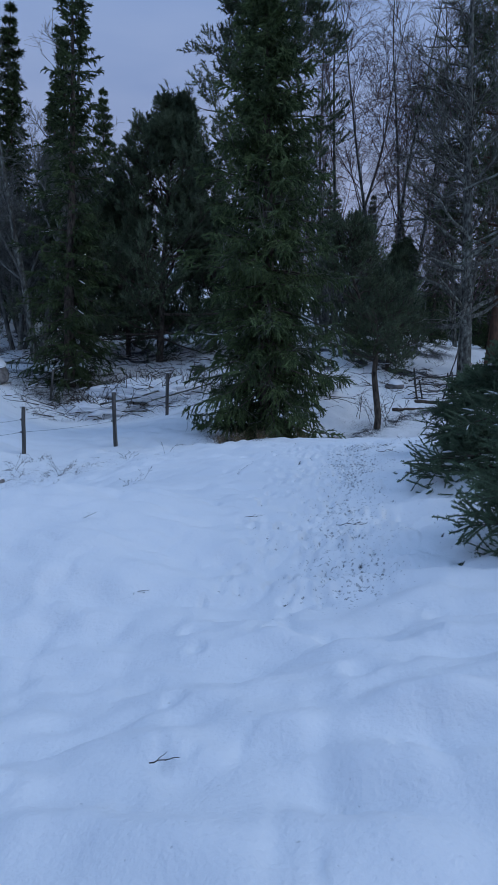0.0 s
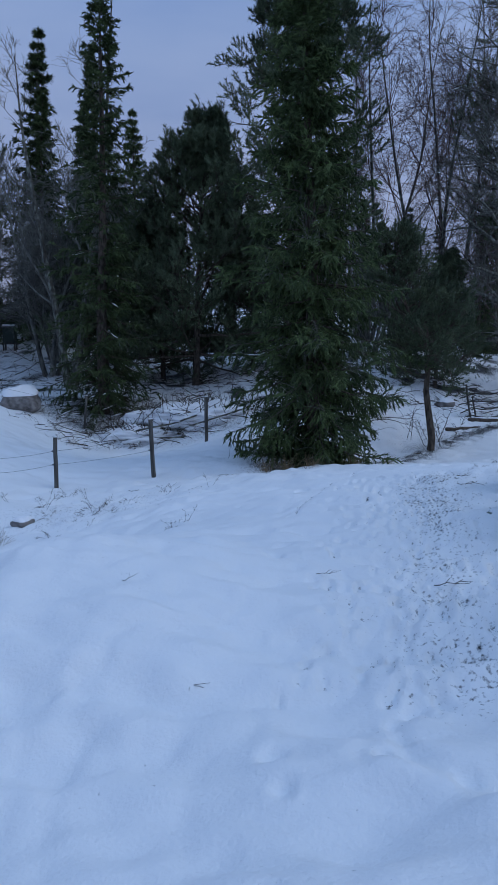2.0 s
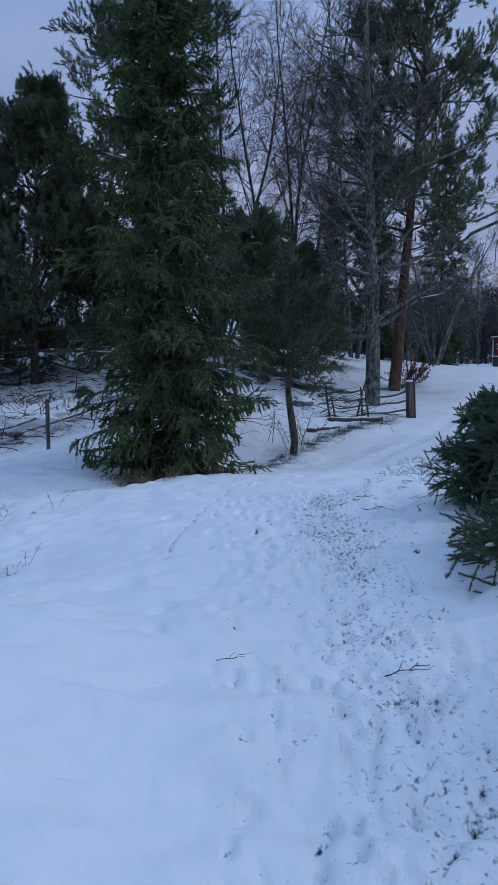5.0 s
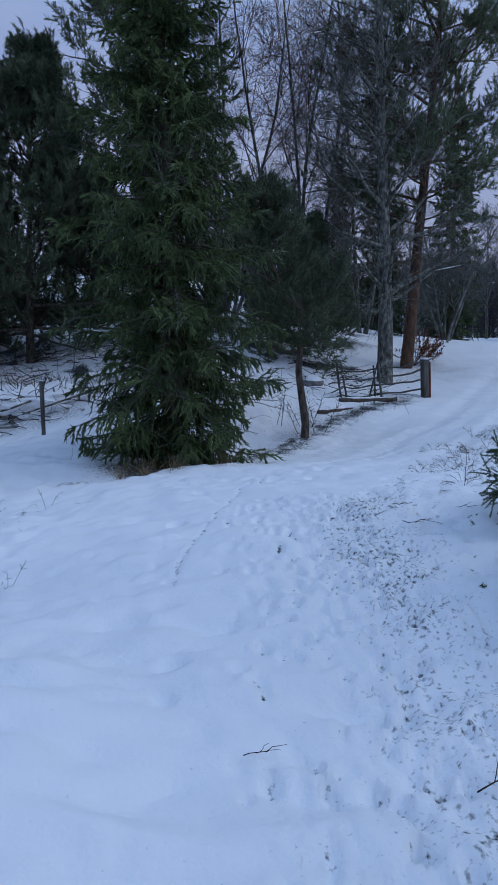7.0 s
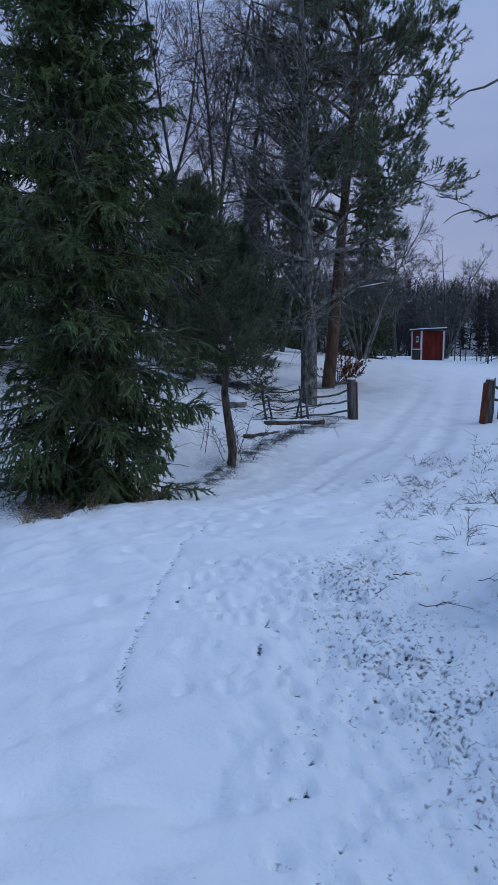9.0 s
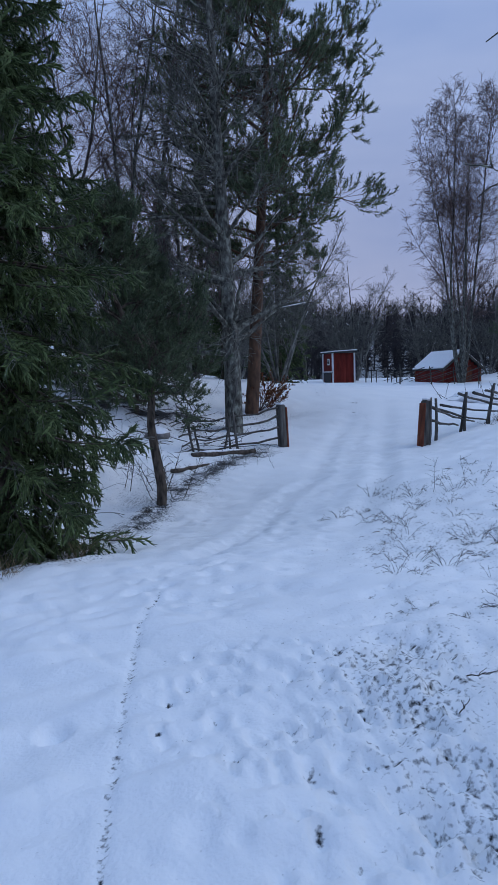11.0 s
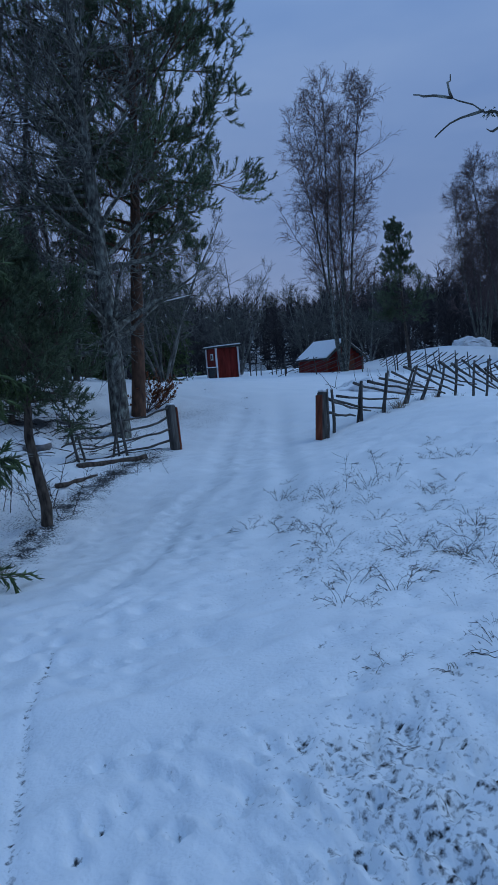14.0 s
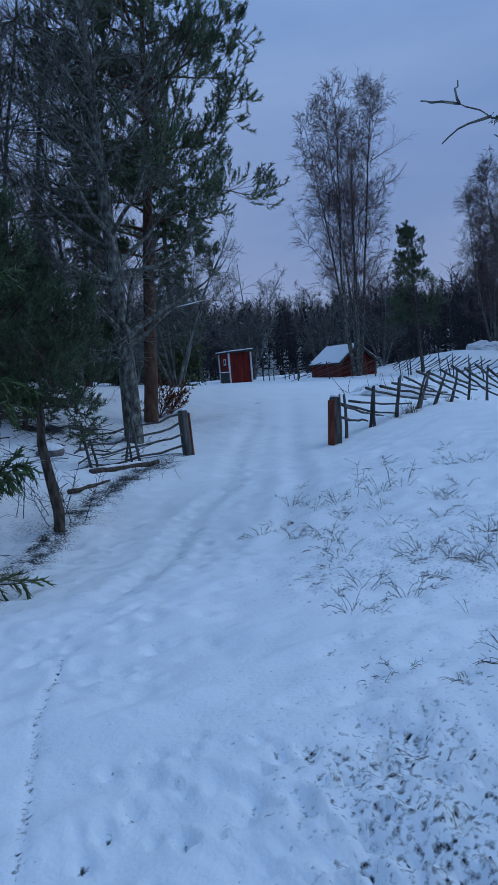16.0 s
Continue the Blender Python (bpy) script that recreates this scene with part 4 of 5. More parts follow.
def pole_part(name, points, r0, r1, mat, parent, sides=7, rng=None, knots=0.0, label=""):
    V, F, tri = pole(points, r0, r1, sides, rng, knots)
    me = mesh_of(name, V, [F, tri], [mat])
    return child(name, me, parent, label)


def bent(a, b, n, rng, wander, sag=0.0):
    """Points from a to b with a sag and small wandering."""
    a, b = np.array(a, float), np.array(b, float)
    t = np.linspace(0, 1, n)[:, None]
    p = a + (b - a) * t + rng.normal(size=(n, 3)) * wander
    p[:, 2] -= sag * 4 * (t * (1 - t))[:, 0]
    return p


def gate_post(x, y, turn, lean):
    """A stout grey post with a rust-red board on its passage side and snow on its top."""
    ob = thing("gate_post", x, y, z_at(x, y) - 0.05, "stout grey gate post with a rust-red side and a snow cap", "gate post", "posts at the gateway", turn)
    part("post", box(0, 0, 0.55, 0.19, 0.2, 1.1, 0.03, pose(0, 0, 0, 0, lean, 0)), GREYWOOD, ob)
    part("side_board", box(0.125, -0.01, 0.52, 0.055, 0.17, 1.04, 0.012, pose(0, 0, 0, 0, lean, 0)), RUST, ob, "rust-red weathered board")
    part("snow", box(lean * 0.0095, 0, 1.125, 0.17, 0.18, 0.05, 0.02), SNOW, ob, "white cap of snow")
    rng = np.random.RandomState(int(abs(x) * 10))
    pole_part("prop", bent((0.05, 0.16, 0), (0.05 + lean * 0.02, 0.14, 1.16), 5, rng, 0.006), 0.03, 0.02, GREYWOOD, ob)
    return ob


gate_post(8.33, 23.15, 20, -3)
gate_post(11.05, 20.86, 200, -7)


def roundpole_fence(line, seed, label, lean=12, step=1.1, rail_len=2.4, top=0.98, thick=0.034, slump=0.0):
    """Split posts in pairs and long slanting rails between them."""
    rng = np.random.RandomState(seed)
    pts = np.array(line, float)
    seg = np.hypot(*(pts[1:] - pts[:-1]).T)
    cum = np.concatenate([[0], np.cumsum(seg)])
    total = cum[-1]

    def on(s):
        s = min(max(s, 0), total - 1e-6)
        i = int(np.searchsorted(cum, s, "right") - 1)
        u = (s - cum[i]) / seg[i]
        d = (pts[i + 1] - pts[i]) / seg[i]
        return pts[i] + (pts[i + 1] - pts[i]) * u, d

    p0, _ = on(0)
    ob = thing("roundpole_fence", p0[0], p0[1], z_at(*p0), label, "fence")
    o = np.array([p0[0], p0[1], z_at(*p0)])
    s = 0.3
    while s < total:
        p, d = on(s)
        z = z_at(*p)
        for side in (-1, 1):
            q = p + np.array([-d[1], d[0]]) * 0.06 * side + d * rng.normal() * 0.05
            tip = q + d * math.tan(radians(lean + slump * math.exp(-((s - 3.9) / 1.5) ** 2) + rng.normal() * 4)) * 1.05 + rng.normal(size=2) * 0.03
            h = top + 0.08 + rng.normal() * 0.06 - 0.008 * slump * math.exp(-((s - 3.9) / 1.5) ** 2)
            if rng.rand() < (0.95 if side > 0 else 0.55):
                pole_part("post", bent((*q, z - 0.15), (*tip, z + h), 4, rng, 0.01) - o, thick * rng.uniform(1.0, 1.7), thick * 0.9, GREYWOOD, ob, 6, rng, 0.06)
        s += step * rng.uniform(0.75, 1.25)
    s = -1.4
    while s < total - 0.4:
        a, _ = on(max(s, 0.0))
        b, _ = on(s + rail_len)
        f = np.clip(-s / rail_len, 0, 1)
        ha, hb = top - 0.05 - f * 0.6 + rng.normal() * 0.05, 0.2 + rng.normal() * 0.07
        if s + rail_len > total:
            hb += 0.6 * (s + rail_len - total) / rail_len
        if np.hypot(*(b - a)) > 0.5:
            pole_part("rail", bent((*a, z_at(*a) + ha), (*b, z_at(*b) + hb), 7, rng, 0.014, 0.05) - o, thick * rng.uniform(0.8, 1.15), thick * 0.6, GREYWOOD, ob, 6, rng, 0.08)
        s += 0.55 * rng.uniform(0.8, 1.2)
    return ob


roundpole_fence([(11.2, 20.85), (14.5, 21.6), (19, 22.7), (23.7, 24.2)], 41, "leaning grey roundpole fence with slanting rails along the snowy field", lean=9, step=0.95, slump=26)
roundpole_fence([(23.9, 24.6), (25.4, 28.6), (27, 33), (29, 40)], 42, "grey roundpole fence running up towards the red hut", lean=6, step=1.5, thick=0.026)
roundpole_fence([(28.6, 40.6), (26.6, 42.8), (24.6, 44.6)], 43, "grey roundpole fence standing in front of the red hut", lean=4, step=1.5, thick=0.026)


def open_fence():
    """The short fence on the other side of the gateway: four sagging rails on thin posts."""
    rng = np.random.RandomState(44)
    x0, y0 = 8.22, 23.1
    ob = thing("roundpole_fence", x0, y0, z_at(x0, y0), "short fence of four sagging grey rails on thin posts", "fence")
    o = np.array([x0, y0, z_at(x0, y0)])
    zz = lambda x, y: z_at(x, y)
    for hs in ((1.0, 0.86, 0.72, 0.62), (0.76, 0.6, 0.5, 0.42), (0.5, 0.42, 0.3, 0.2), (0.22, 0.16, 0.08, 0.06)):
        way = [(8.22, 23.1), (6.84, 22.5), (5.68, 22.2), (4.9 + rng.rand() * 0.4, 21.9)]
        p = np.concatenate([bent((*a, zz(*a) + h), (*b, zz(*b) + g), 5, rng, 0.012, 0.05)[:-1] for a, b, h, g in zip(way, way[1:], hs, hs[1:])])
        pole_part("rail", p - o, 0.028, 0.018, GREYWOOD, ob, 6, rng, 0.07)
    for (x, y), (dx, dy), h, r in (((6.86, 22.44), (-0.1, 0.0), 0.95, 0.036), ((6.72, 22.55), (-0.05, 0.02), 0.9, 0.03), ((5.68, 22.15), (-0.16, 0.0), 1.0, 0.034), ((5.85, 22.3), (-0.1, 0.03), 0.6, 0.03)):
        pole_part("post", bent((x, y, zz(x, y) - 0.15), (x + dx, y + dy, zz(x, y) + h), 4, rng, 0.01) - o, r, r * 0.8, GREYWOOD, ob, 7, rng, 0.05)
    pole_part("brace", bent((6.45, 22.3, zz(6.45, 22.3)), (6.98, 22.6, zz(6.98, 22.6) + 1.75), 5, rng, 0.01) - o, 0.026, 0.018, GREYWOOD, ob, 6, rng, 0.05, "long leaning brace pole")
    return ob


open_fence()


def log(x, y, turn, length, r, label, mat=None, lift=0.0, tip=0.0):
    rng = np.random.RandomState(int(abs(x * 31 + y * 7)) % 1000)
    ob = thing("fallen_log", x, y, z_at(x, y) + r * 0.6 + lift, label, "log", "", turn)
    pole_part("log", bent((-length / 2, 0, 0), (length / 2, 0, tip), 8, rng, r * 0.15), r, r * 0.7, mat or BARK, ob, 9, rng, 0.06)
    pole_part("snow", bent((-length * 0.4, 0, r * 0.75), (length * 0.25, 0, r * 0.75 + tip * 0.6), 7, rng, r * 0.1), r * 0.55, r * 0.3, SNOW, ob, 7, rng, 0.15, "thin snow along the top")


log(6.4, 22.1, 12, 1.7, 0.07, "dark fallen log lying in snow below the fence")
log(5.2, 20.9, 35, 1.3, 0.05, "thin dark branch lying in the snow at the verge")
for x, y, a, l, r, f, t in ((-2.6, 21.6, 25, 3.0, 0.06, 0.1, 0.5), (-2.0, 21.9, 60, 2.6, 0.05, 0.15, 0.4), (-3.2, 22.2, 5, 3.4, 0.08, 0.0, 0.1), (-1.5, 21.2, 40, 2.2, 0.045, 0.05, 0.5), (-3.0, 21.2, -15, 2.4, 0.06, 0.05, 0.1), (-1.9, 22.6, 100, 2.0, 0.05, 0.2, 0.3)):
    log(x, y, a, l, r * 0.5, "felled thin trunk lying on the brushy slope", LICHEN, f, t)

WIRE_POSTS = [(-4.72, 12.35, 0.95, 0.05, 0), (-3.95, 13.75, 0.96, 0.042, 0), (-2.2, 14.55, 1.13, 0.046, -3), (-1.6, 18.25, 1.12, 0.045, 0), (-5.75, 22.0, 0.95, 0.04, 6), (-9.2, 20.6, 0.95, 0.04, 0)]


def wire_fence():
    rng = np.random.RandomState(45)
    x0, y0 = WIRE_POSTS[0][:2]
    o = np.array([x0, y0, z_at(x0, y0)])
    ob = thing("wire_fence", *o, "grey wooden pasture posts with thin wires in the snow", "fence")
    tops = []
    for x, y, h, r, lean in WIRE_POSTS:
        z = z_at(x, y)
        tip = (x + math.tan(radians(lean)) * h, y, z + h)
        p = child("post", mesh_of("post", *(lambda q: (q[0], [q[1], q[2]]))(pole(bent((x, y, z - 0.2), tip, 5, rng, 0.005) - o, r, r * 0.95, 9, rng, 0.03)), [GREYWOOD]), ob)
        bm = box(tip[0] - o[0], tip[1] - o[1], tip[2] - o[2] + 0.012, r * 1.7, r * 1.7, 0.03, 0.012)
        part("snow", bm, SNOW, p, "small cap of snow")
        for f in (0.45, 0.72):
            bm = box(x - o[0] - r - 0.015 + math.tan(radians(lean)) * h * f, y - o[1], z - o[2] + h * f, 0.05, 0.03, 0.03, 0.008)
            part("insulator", bm, FELT, p, "small dark wire insulator")
        tops.append((x, y, z, h))
    for a, b in ((0, 1), (1, 2), (2, 3), (3, 4), (4, 5)):
        for f in (0.45, 0.72):
            (x, y, z, h), (u, v, w, g) = tops[a], tops[b]
            pole_part("wire", bent((x - 0.05, y, z + h * f), (u - 0.05, v, w + g * f), 7, rng, 0.0, 0.03) - o, 0.003, 0.003, WIRE, ob, 4)
    return ob


wire_fence()

# ---- sheds and small buildings ----


def boards(parent, name, x0, x1, z0, z1, y, mat, n, normal="y", slope=0.0):
    """Upright boards side by side on one wall; slope raises the top along the wall."""
    w = (x1 - x0) / n
    for i in range(n):
        c = x0 + (i + 0.5) * w
        h = z1 - z0 + slope * (i + 0.5) / n
        off = 0.006 * (i % 2)
        a = (c, y - off, z0 + h / 2, w * 0.97, 0.025, h) if normal == "y" else (y - off, c, z0 + h / 2, 0.025, w * 0.97, h)
        part(name, box(*a, 0.004), mat, parent)


def red_shed():
    x, y = 24.9, 50.7
    ob = thing("red_shed", x, y, z_at(x, y) - 0.1, "small red wooden shed with white corners and snowy roof", "shed", "", -4)
    core = part("wall", box(0, 0, 1.0, 1.46, 1.46, 2.0, 0.01), RED, ob)
    boards(core, "board", -0.74, 0.74, 0.05, 1.95, -0.745, RED, 8)
    boards(core, "board", -0.74, 0.74, 0.05, 1.95, -0.745, RED, 8, "x")
    for cx, cy in ((-0.77, -0.77), (0.77, -0.77), (-0.77, 0.77)):
        part("corner_board", box(cx, cy, 1.0, 0.1, 0.1, 2.0, 0.01), WHITE, ob, "white painted corner board")
    win = part("window", box(-0.775, -0.1, 1.45, 0.03, 0.36, 0.4, 0.006), WHITE, ob, "small white-framed window")
    part("pane", box(-0.795, -0.1, 1.45, 0.012, 0.22, 0.26, 0.0), GLASSY, win)
    part("roof", box(0, 0, 2.07, 1.9, 1.95, 0.09, 0.01, pose(0, 0, 0, 0, -3, 0)), FELT, ob, "dark felt roof")
    part("snow", box(0, 0, 2.15, 1.86, 1.9, 0.07, 0.03, pose(0, 0, 0, 0, -3, 0)), SNOW, ob, "layer of snow")
    return ob


def red_hut():
    x, y = 30.7, 46.9
    ob = thing("red_hut", x, y, z_at(x, y) - 0.75, "low red timber hut with a snowy gable roof and pale trim", "hut", "", -5)
    L, W, e, r = 3.4, 2.6, 1.55, 2.55
    core = part("wall", box(0, 0, e / 2, W - 0.06, L - 0.06, e, 0.01), RED, ob)
    boards(core, "board", -L / 2, L / 2, 0.0, e, -W / 2, RED, 14, "x")
    n = 12
    for i in range(n):
        c = -W / 2 + (i + 0.5) * W / n
        h = e + (r - e) * (1 - abs(c) / (W / 2)) - 0.04
        part("board", box(c, -L / 2 - 0.006 * (i % 2), h / 2, W / n * 0.97, 0.03, h, 0.004), RED, core)
        part("board", box(c, L / 2, h / 2, W / n * 0.97, 0.03, h, 0.004), RED, core)
    door = part("door", box(0.35, -L / 2 - 0.03, 0.8, 0.75, 0.05, 1.6, 0.01), RUST, ob, "dark rust-brown plank door")
    part("handle", box(0.08, -L / 2 - 0.07, 0.8, 0.03, 0.04, 0.14, 0.008), WIRE, door)
    a = math.degrees(math.atan2(r - e, W / 2))
    slope = math.hypot(r - e, W / 2) + 0.25
    for s in (-1, 1):
        m = pose(0, 0, 0, 0, s * a, 0)
        cx, cz = s * (W / 4 + 0.06), (e + r) / 2 - 0.01
        part("roof", box(cx, 0, cz + 0.05, slope, L + 0.5, 0.07, 0.01, m), FELT, ob, "dark roof slope")
        part("snow", box(cx, 0, cz + 0.13, slope - 0.04, L + 0.44, 0.09, 0.035, m), SNOW, ob, "thick snow on the roof")
        part("verge_board", box(cx, -L / 2 - 0.27, cz + 0.03, slope, 0.04, 0.14, 0.008, m), GREYWOOD, ob, "pale weathered verge board")
    for cx, cy in ((-W / 2 - 0.02, -L / 2 - 0.02), (W / 2 + 0.02, -L / 2 - 0.02), (-W / 2 - 0.02, L / 2)):
        part("corner_board", box(cx, cy, e / 2, 0.09, 0.09, e, 0.01), RUST, ob)
    return ob


red_shed()
red_hut()


def bin_by_shed():
    x, y = 23.7, 50.0
    ob = thing("rubbish_bin", x, y, z_at(x, y), "dark plastic bin with snow on its lid, beside the shed", "bin")
    bm = bmesh.new()
    bmesh.ops.create_cone(bm, cap_ends=True, segments=14, radius1=0.2, radius2=0.25, depth=0.6, matrix=Matrix.Translation((0, 0, 0.3)))
    part("body", bm, FELT, ob)
    part("lid", box(0, 0, 0.63, 0.52, 0.52, 0.06, 0.025), FELT, ob)
    part("snow", box(0, 0, 0.68, 0.48, 0.48, 0.07, 0.03), SNOW, ob, "white snow on the lid")


bin_by_shed()
for i, (x, y, h, a) in enumerate(((26.3, 49.6, 1.7, 3), (26.6, 49.4, 1.35, -2), (26.9, 49.3, 0.85, 4), (27.5, 48.9, 0.95, -14), (27.75, 48.8, 0.9, 14), (28.0, 48.6, 0.7, 3), (28.4, 48.6, 0.75, -5))):
    ob = thing("pale_stake", x, y, z_at(x, y), "pale upright wooden stake beside the red shed", "stake", "stakes by the shed")
    pole_part("stake", [(0, 0, -0.1), (0.01, 0, h / 2), (math.tan(radians(a)) * h, 0, h)], 0.035, 0.03, GREYWOOD, ob, 6)


def beehive(x, y, h, turn, first):
    ob = thing("beehive", x, y, z_at(x, y), "dark green wooden beehive on a low stand with a snowy lid", "beehive", "beehives", turn)
    for cx in (-0.24, 0.24):
        for cy in (-0.2, 0.2):
            part("leg", box(cx, cy, 0.14, 0.06, 0.06, 0.34, 0.006), GREYWOOD, ob)
    part("rail", box(0, -0.2, 0.3, 0.8, 0.06, 0.06, 0.006), GREYWOOD, ob)
    part("rail", box(0, 0.2, 0.3, 0.8, 0.06, 0.06, 0.006), GREYWOOD, ob)
    b = part("body", box(0, 0, 0.33 + h / 2, 0.52, 0.5, h, 0.012), DARKGREEN, ob)
    part("seam", box(0, 0, 0.33 + h * 0.5, 0.535, 0.515, 0.025, 0.004), DARKGREEN, b)
    part("entrance", box(0, -0.255, 0.38, 0.3, 0.02, 0.03, 0.004), FELT, b)
    part("lid", box(0, 0, 0.36 + h, 0.6, 0.58, 0.07, 0.012), WIRE, ob, "grey metal lid")
    part("snow", box(0, 0, 0.42 + h, 0.55, 0.53, 0.06, 0.028), SNOW, ob, "thin snow on the lid")


beehive(-13.35, 33.1, 0.55, 12, True)
beehive(-12.15, 33.0, 0.68, 8, False)


def boulder(x, y, r, seed, label, flat=0.75, snowy=True):
    ob = thing("boulder", x, y, z_at(x, y) + r * 0.25, label, "boulder")
    bm = bmesh.new()
    bmesh.ops.create_icosphere(bm, subdivisions=4, radius=1)
    for v in bm.verts:
        n = noise.noise(v.co * 1.3 + Vector((seed, 0, 0))) * 0.35 + noise.noise(v.co * 3.4 + Vector((0, seed, 0))) * 0.1
        v.co = v.co * (1 + n) * r
        v.co.z *= flat
    if snowy:
        cap = bm.copy()
        part("rock", bm, STONE, ob)
        for v in cap.verts:
            v.co *= 1.03
        bmesh.ops.bisect_plane(cap, geom=cap.verts[:] + cap.edges[:] + cap.faces[:], plane_co=(0, 0, r * flat * 0.42), plane_no=(0, 0.1, -1), clear_outer=True)
        part("snow", cap, SNOW, ob, "snow lying on the top")
    else:
        part("rock", bm, STONE, ob)
    for c in ob.children:
        c.data.polygons.foreach_set("use_smooth", [True] * len(c.data.polygons))
    return ob


boulder(-7.75, 22.3, 0.62, 3, "grey-brown boulder with snow on top beside the spruce")
boulder(-3.35, 10.3, 0.15, 5, "small brown stone half covered by snow", 0.6)
boulder(5.1, 23.2, 0.26, 8, "small pale stone in the snow behind the fence", 0.7)
boulder(41.0, 31.0, 1.3, 9, "large dark boulder with snow on top at the wood edge")

# ---- the lichened tree that reaches over the field ----


def reaching_tree():
    rng = np.random.RandomState(61)
    x, y = 5.5, 5.0
    ob = thing("bare_tree", x, y, z_at(x, y) - 0.05, "leafless tree with mossy lichen-hung branches over the field", "tree")
    o = np.array([x, y, z_at(x, y) - 0.05])
    T = limbs(rng, np.zeros((1, 3)), np.array([[0.02, 0, 1.0]]), np.array([9.0]), 12, 0.03, np.zeros(3))
    tv, tf = tubes(T, taper(1, 13, [0.17], [0.02]), 10)
    child("trunk", mesh_of("trunk", tv, [tf], [LICHEN]), ob)

    def path(points, n=14, wander=0.012):
        p = np.array(points, float)
        at = np.linspace(0, len(p) - 1, n)
        q = np.stack([np.interp(at, np.arange(len(p)), p[:, i]) for i in range(3)], -1)
        q[1:-1] += rng.normal(size=(n - 2, 3)) * wander
        return q - o + np.array([0.08, -0.05, 0.04])

    def fringe(q, count, r):
        """Beard lichen hanging from a branch."""
        i = rng.randint(0, len(q) - 1, count)
        P = q[i] + (q[i + 1] - q[i]) * rng.rand(count, 1) + rng.normal(size=(count, 3)) * r * 0.5
        D = unit(np.array([0, 0, -0.8]) + rng.normal(size=(count, 3)) * 0.55)
        return spikes(P, D, rng.uniform(0.006, 0.026, count), np.full(count, 0.003))

    main = path([(5.45, 5.0, 3.5), (4.4, 6.2, 3.15), (3.75, 7.4, 3.02), (3.52, 8.1, 2.9), (3.45, 8.5, 2.78), (3.42, 8.78, 2.8), (3.36, 8.95, 2.88), (3.3, 9.08, 2.97)], 22)
    pole_part("branch", main, 0.024, 0.003, LICHEN, ob, 7, rng, 0.1)
    upper = path([(3.9, 6.9, 3.08), (3.68, 7.7, 3.08), (3.52, 8.1, 3.0), (3.5, 8.25, 3.0), (3.44, 8.42, 2.94), (3.42, 8.6, 2.96)], 14)
    pole_part("branch", upper, 0.016, 0.005, LICHEN, ob, 7, rng, 0.12)
    for a, b, c in (((3.36, 8.95, 2.88), (3.27, 9.05, 2.86), (3.22, 9.12, 2.8)), ((3.3, 9.08, 2.97), (3.31, 9.12, 3.03), (3.36, 9.14, 3.1)), ((3.41, 8.8, 2.81), (3.38, 8.9, 2.79), (3.37, 8.95, 2.8)), ((3.3, 9.08, 2.97), (3.24, 9.17, 3.0), (3.2, 9.22, 3.02)), ((3.7, 7.6, 3.05), (3.72, 7.95, 3.3), (3.7, 8.05, 3.55)), ((3.66, 7.8, 3.0), (3.75, 8.1, 2.8), (3.78, 8.2, 2.6))):
        pole_part("twig", path([a, b, c], 6, 0.006), 0.008, 0.003, LICHEN, ob, 5, rng, 0.1)
    chunks = [fringe(main[5:19], 700, 0.018), fringe(upper[4:], 260, 0.02)]
    knob = np.array([3.58, 8.31, 3.04]) - o
    D = unit(rng.normal(size=(420, 3)))
    chunks.append(spikes(knob + D * 0.03, D, rng.uniform(0.015, 0.04, 420), np.full(420, 0.004)))
    V, F = joined(chunks)
    tagged(child("lichen", mesh_of("lichen", V, [F], [MOSS], False), ob, "grey-green beard lichen"), kind="stuff")
    high = path([(5.5, 5.0, 4.5), (4.5, 6.3, 4.15), (3.8, 7.6, 3.85), (3.4, 8.5, 3.68), (3.15, 8.95, 3.6)], 16, 0.02)
    pole_part("branch", high, 0.03, 0.004, LICHEN, ob, 6, rng, 0.1)
    # the crown on the side away from the track
    S = T[0][rng.randint(5, 12, 16)]
    D = unit(np.stack([rng.uniform(0.4, 1, 16), rng.uniform(-1, 0.0, 16), rng.uniform(0.2, 0.9, 16)], -1))
    B = limbs(rng, S, D, rng.uniform(1.5, 3, 16), 7, 0.12, np.array([0, 0, 0.02]))
    S2, D2, t2, own = offshoots(rng, B, 8, 0.2, 1, 0.7)
    C = limbs(rng, S2, D2, rng.uniform(0.3, 1.0, len(S2)), 4, 0.12, np.zeros(3))
    V, F = joined([tubes(B, taper(16, 8, 0.04, 0.008), 5), tubes(C, taper(len(C), 5, 0.012, 0.004), 4)])
    child("crown", mesh_of("crown", V, [F], [LICHEN]), ob)


reaching_tree()

# ---- more young spruces by the track ----
near_spruce = plant("young_spruce", conifer_spruce(15, 1.5, 1.15, 3.2, 0.026, low=0.05, gaps=0.15, snow=0.04, hang=0.05, per=9, reps=4, loose=0.75, slim=0.13, twig=0.3), 3.3, 3.4, "young green spruce with low spreading boughs beside the track", turn=70, sink=0.2)
replant(near_spruce, 3.5, 7.25, 200, 0.75, 0.2, "small green spruce at the field's edge")

